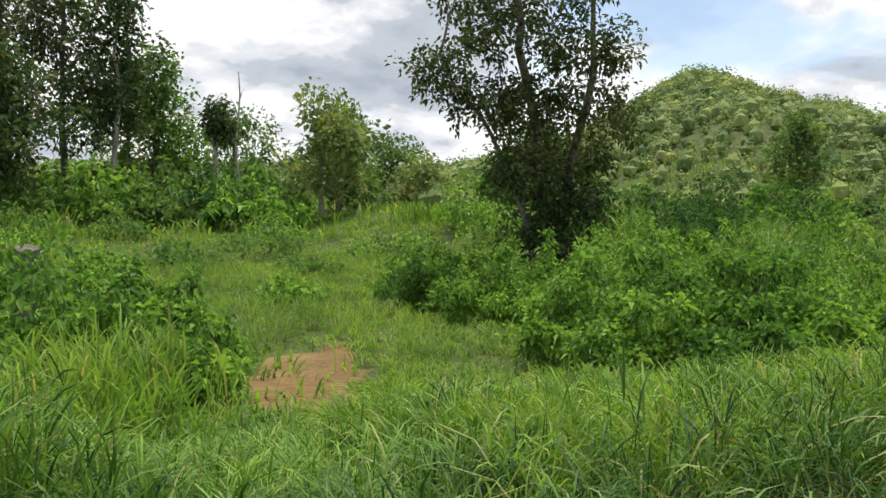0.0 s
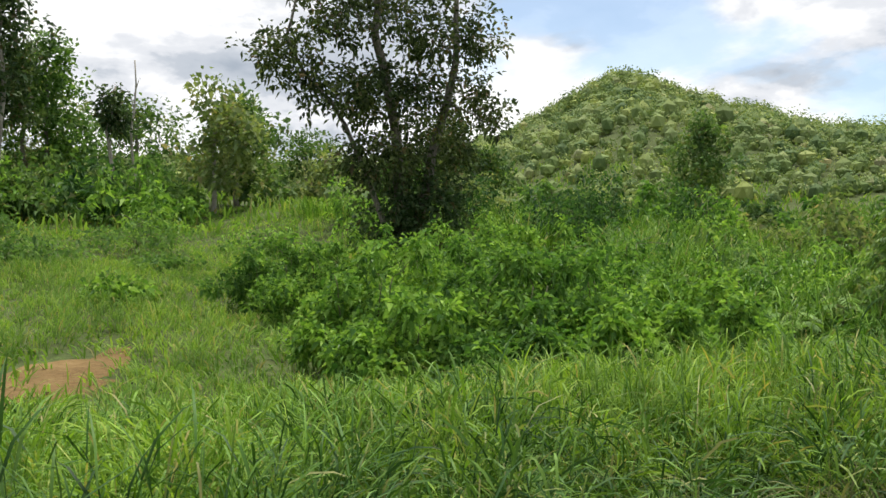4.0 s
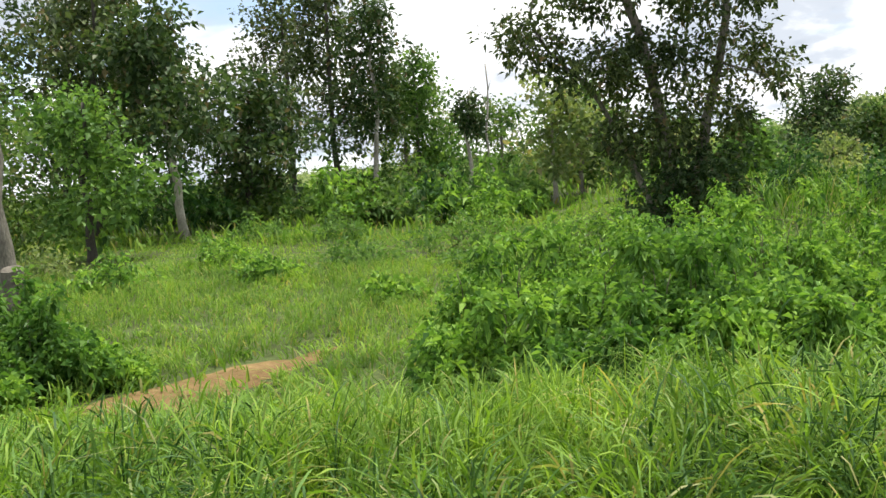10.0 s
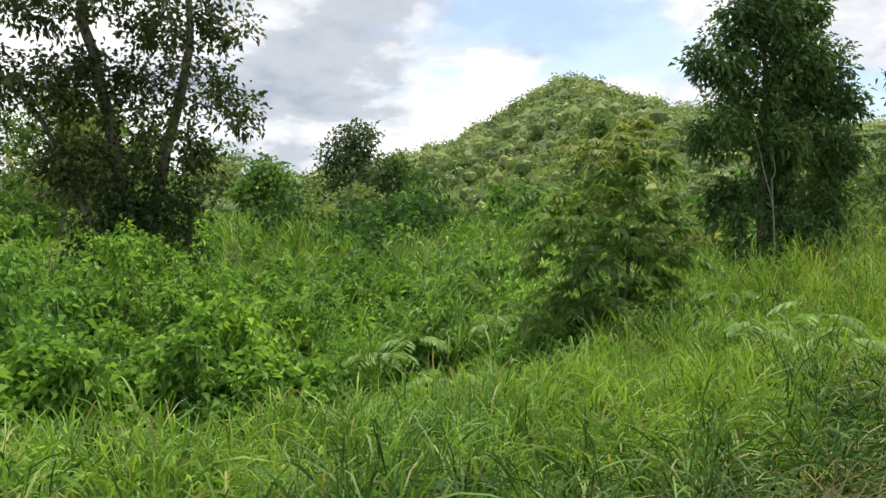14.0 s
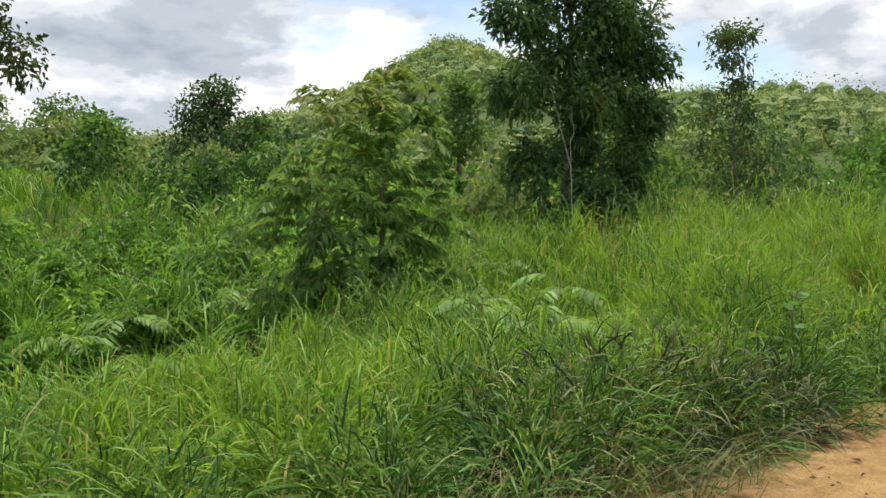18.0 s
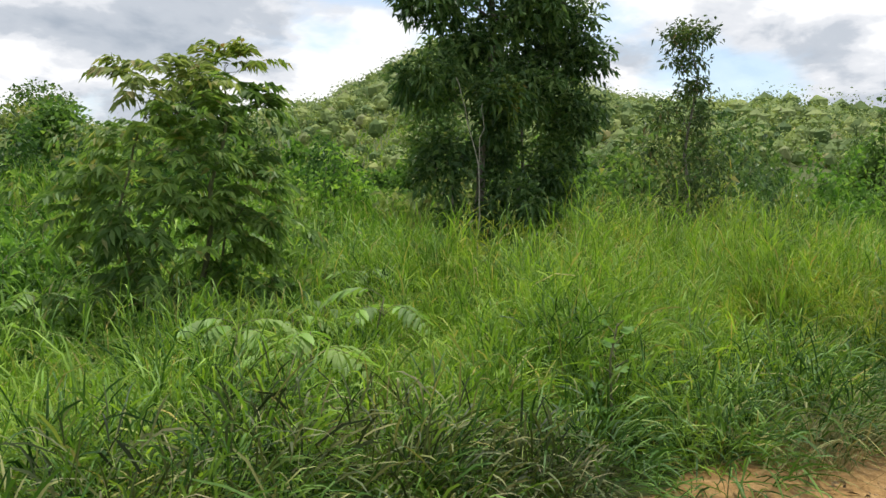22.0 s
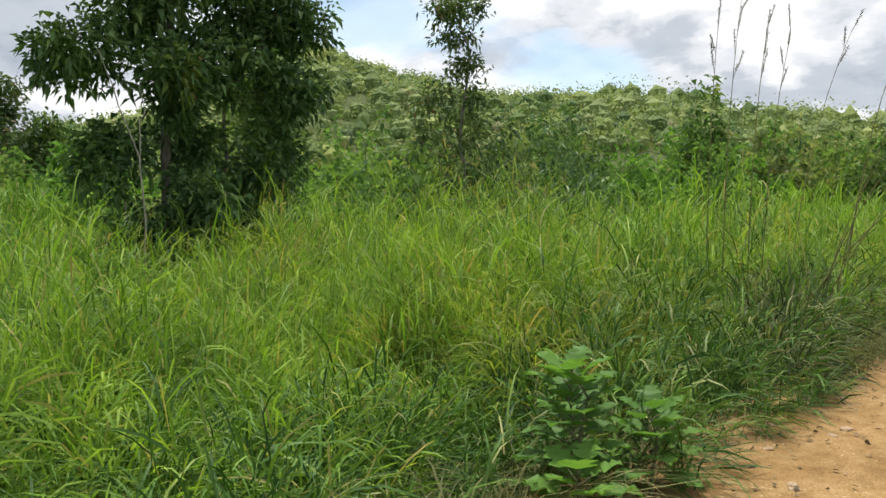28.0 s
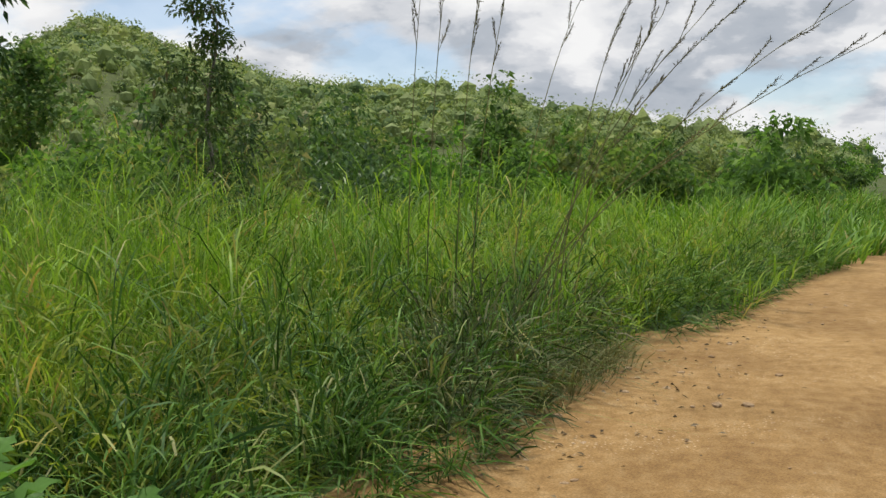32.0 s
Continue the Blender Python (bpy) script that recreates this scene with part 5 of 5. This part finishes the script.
def reed(x, y, h, lean_x, lean_y, seed, heads=4):
    """A tall flowering reed: a long stalk that bows over, side stalks with seed spikes, and blades below."""
    rng = np.random.default_rng(seed)
    root = empty("flowering_reed", x, y, float(land(x, y)))
    tagged(root, "tall dry reed with feathery dark seed spikes", "reed", "flowering reeds")
    t = np.linspace(0, 1, 10)[:, None]
    path = np.concatenate([lean_x * t ** 1.7, lean_y * t ** 1.7, h * (t - 0.1 * t ** 3)], 1)
    path[0, 2] -= 0.03
    tubes("stalk", [(path, np.linspace(0.0075, 0.0025, 10))], REED, root, 5)
    way = unit(path[-1] - path[-3])
    for k in range(heads):
        q = 1 - 0.065 * k
        i = q * 9
        foot = path[int(i)] + (path[min(int(i) + 1, 9)] - path[int(i)]) * (i - int(i))
        d = unit(way + np.array([0, 0, 0.35]) + rng.normal(size=3) * 0.22)
        L = rng.uniform(0.2, 0.34)
        n = 44
        s = np.linspace(0.25, 1, n)
        c = foot + d * (L * s)[:, None]
        v, f = leaf_arrays(c, unit(d + rng.normal(size=(n, 3)) * 0.35), np.full(n, 0.042), np.full(n, 0.0075), rng, 0.1, 0.1)
        spike = sheet("seed_spike", v, [f], PLUME, root)
        tubes("spike_stalk", [(np.stack([foot, foot + d * L * 0.5, foot + d * L]), np.array([0.003, 0.0025, 0.0015]))], REED, spike, 4)
    n = 9
    roots_ = np.zeros((n, 3)) + rng.normal(0, 0.03, (n, 3)) * [1, 1, 0]
    v, q4, t3 = blade_arrays(roots_, rng.uniform(0.8, 1.5, n), rng.uniform(0.012, 0.02, n), rng.normal(size=(n, 2)), rng, 0.5)
    tagged(sheet("foliage", v, [q4, t3], GRASS, root, True), kind="stuff")


# foot, tip and number of seed spikes
for k, (x, y, tx, ty, tz, n) in enumerate([(18.9, 3.1, 19.67, 0.45, 2.6, 7), (19.0, 2.95, 19.6, 1.05, 3.15, 8), (19.3, 3.0, 19.95, 0.6, 2.95, 6), (19.5, 2.8, 19.8, 2.3, 3.05, 4), (19.5, 2.9, 19.9, 2.0, 3.0, 5), (19.7, 3.1, 20.05, 1.75, 2.95, 5),
                                           (19.1, 4.0, 19.2, 3.85, 3.4, 4), (19.25, 3.9, 19.3, 3.65, 3.6, 5), (19.4, 3.7, 19.57, 3.5, 3.3, 4), (19.5, 3.6, 19.65, 3.3, 3.2, 4), (20.3, 3.6, 20.6, 3.0, 3.3, 3), (21.5, 3.4, 21.9, 2.7, 3.2, 3)]):
    reed(x, y, (tz - float(land(x, y))) / 0.9, tx - x, ty - y, 500 + k, n)


def fern_weed(x, y, h, seed, fronds=5):
    """A weed of long arching fronds with paired leaflets."""
    rng = np.random.default_rng(seed)
    root = empty("pinnate_weed", x, y, float(land(x, y)))
    tagged(root, "pale green weed with arching feather-shaped leaves", "weed", "feathery weeds")
    tubes("stem", [(limb_path((0, 0, -0.03), (0.02, 0.0, h * 0.8), rng, 5, 0.04), np.linspace(0.012, 0.006, 5))], STEM, root)
    for k in range(fronds):
        a_ = k * 6.28 / fronds + rng.uniform(-0.4, 0.4)
        s = np.linspace(0, 1, 12)[:, None]
        L = rng.uniform(0.4, 0.6)
        out = np.array([math.cos(a_), math.sin(a_), 0])
        rib = np.array([0.02, 0, h * rng.uniform(0.62, 0.8)]) + out * L * s + np.array([0, 0, 1.0]) * L * (0.75 * s - 0.95 * s ** 2)
        frond = tubes("frond", [(rib, np.linspace(0.004, 0.0012, 12))], STEM, root, 4)
        side = np.array([-out[1], out[0], 0])
        for j in range(3, 11):
            for sg in (1, -1):
                size = 0.165 * math.sin(0.5 + 2.3 * (j - 3) / 7) + 0.03
                way = Vector(side * sg + out * 0.5 + np.array([0, 0, -0.3 + rng.normal(0, 0.1)])).normalized()
                lf = new("leaflet", LEAFLETS[rng.integers(3)])
                turn = way.to_track_quat("X", "Z").to_matrix().to_4x4()
                lf.matrix_basis = Matrix.Translation(rib[j]) @ turn @ Matrix.Diagonal((size, size, size, 1))
                lf.parent = frond


LEAFLETS = []
for k in range(3):
    me = bpy.data.meshes.new("leaflet")
    bend = 0.1 + 0.05 * k
    me.from_pydata([(0, 0, 0), (0.3, 0.17, 0.05), (0.7, 0.13, -bend * 0.4), (1, 0, -bend * 1.6), (0.7, -0.13, -bend * 0.4), (0.3, -0.17, 0.05), (0.3, 0, 0), (0.7, 0, -bend * 0.7)], [],
                   [(0, 6, 1), (1, 6, 7, 2), (2, 7, 3), (0, 5, 6), (5, 4, 7, 6), (4, 3, 7)])
    me.materials.append(BUSH_C if k else SHRUB)
    LEAFLETS.append(me)
for k, (x, y, h) in enumerate([(7.31, 8.82, 0.83),
        (8.24, 9.73, 0.93),
        (7.93, 8.36, 0.48),
        (11.15, 7.04, 0.81),
        (11.8, 7.52, 0.85),
        (12.95, 8.41, 1.0),
        (6.48, 10.27, 0.79),
        (9.6, 9.66, 1.08),
        (9.95, 4.75, 0.95),
        (9.85, 5.55, 1.0),
        (11.4, 5.95, 1.05)]):
    fern_weed(x, y, h, 700 + k)

# loose stones on the road
rng = np.random.default_rng(15)
stones = []
for k in range(5):
    bm = bmesh.new()
    bmesh.ops.create_icosphere(bm, subdivisions=1, radius=1.0)
    for vv in bm.verts:
        vv.co *= rng.uniform(0.75, 1.15)
        vv.co.z *= 0.55
    me = bpy.data.meshes.new("stone")
    bm.to_mesh(me)
    bm.free()
    me.materials.append(STONE)
    stones.append(me)
for k in range(298):
    x = rng.uniform(6, 27)
    y = EDGE_Y - 0.05 - abs(rng.normal(0, 0.75))
    ob = new("stone", stones[k % 5])
    s = 0.009 + 0.04 * rng.uniform() ** 4
    ob.location, ob.rotation_euler, ob.scale = (x, y, 0.03), (0, 0, rng.uniform(0, 6.3)), (s * 1.3, s, s)
    ob.parent = road

# dead leaves and bits of twig along the road edge
n = 420
c = np.column_stack([rng.uniform(6, 24, n), EDGE_Y - 0.1 - np.abs(rng.normal(0, 0.5, n)), np.full(n, 0.045)])
v, t = simple_leaf_arrays(c, rng.normal(size=(n, 3)) * [1, 1, 0.12], rng.uniform(0.025, 0.08, n), rng.uniform(0.008, 0.03, n), rng, 0.1)
tagged(sheet("leaf_litter", v, [t], LITTER), "dead brown leaves scattered on the dirt", "leaf litter", kind="stuff")
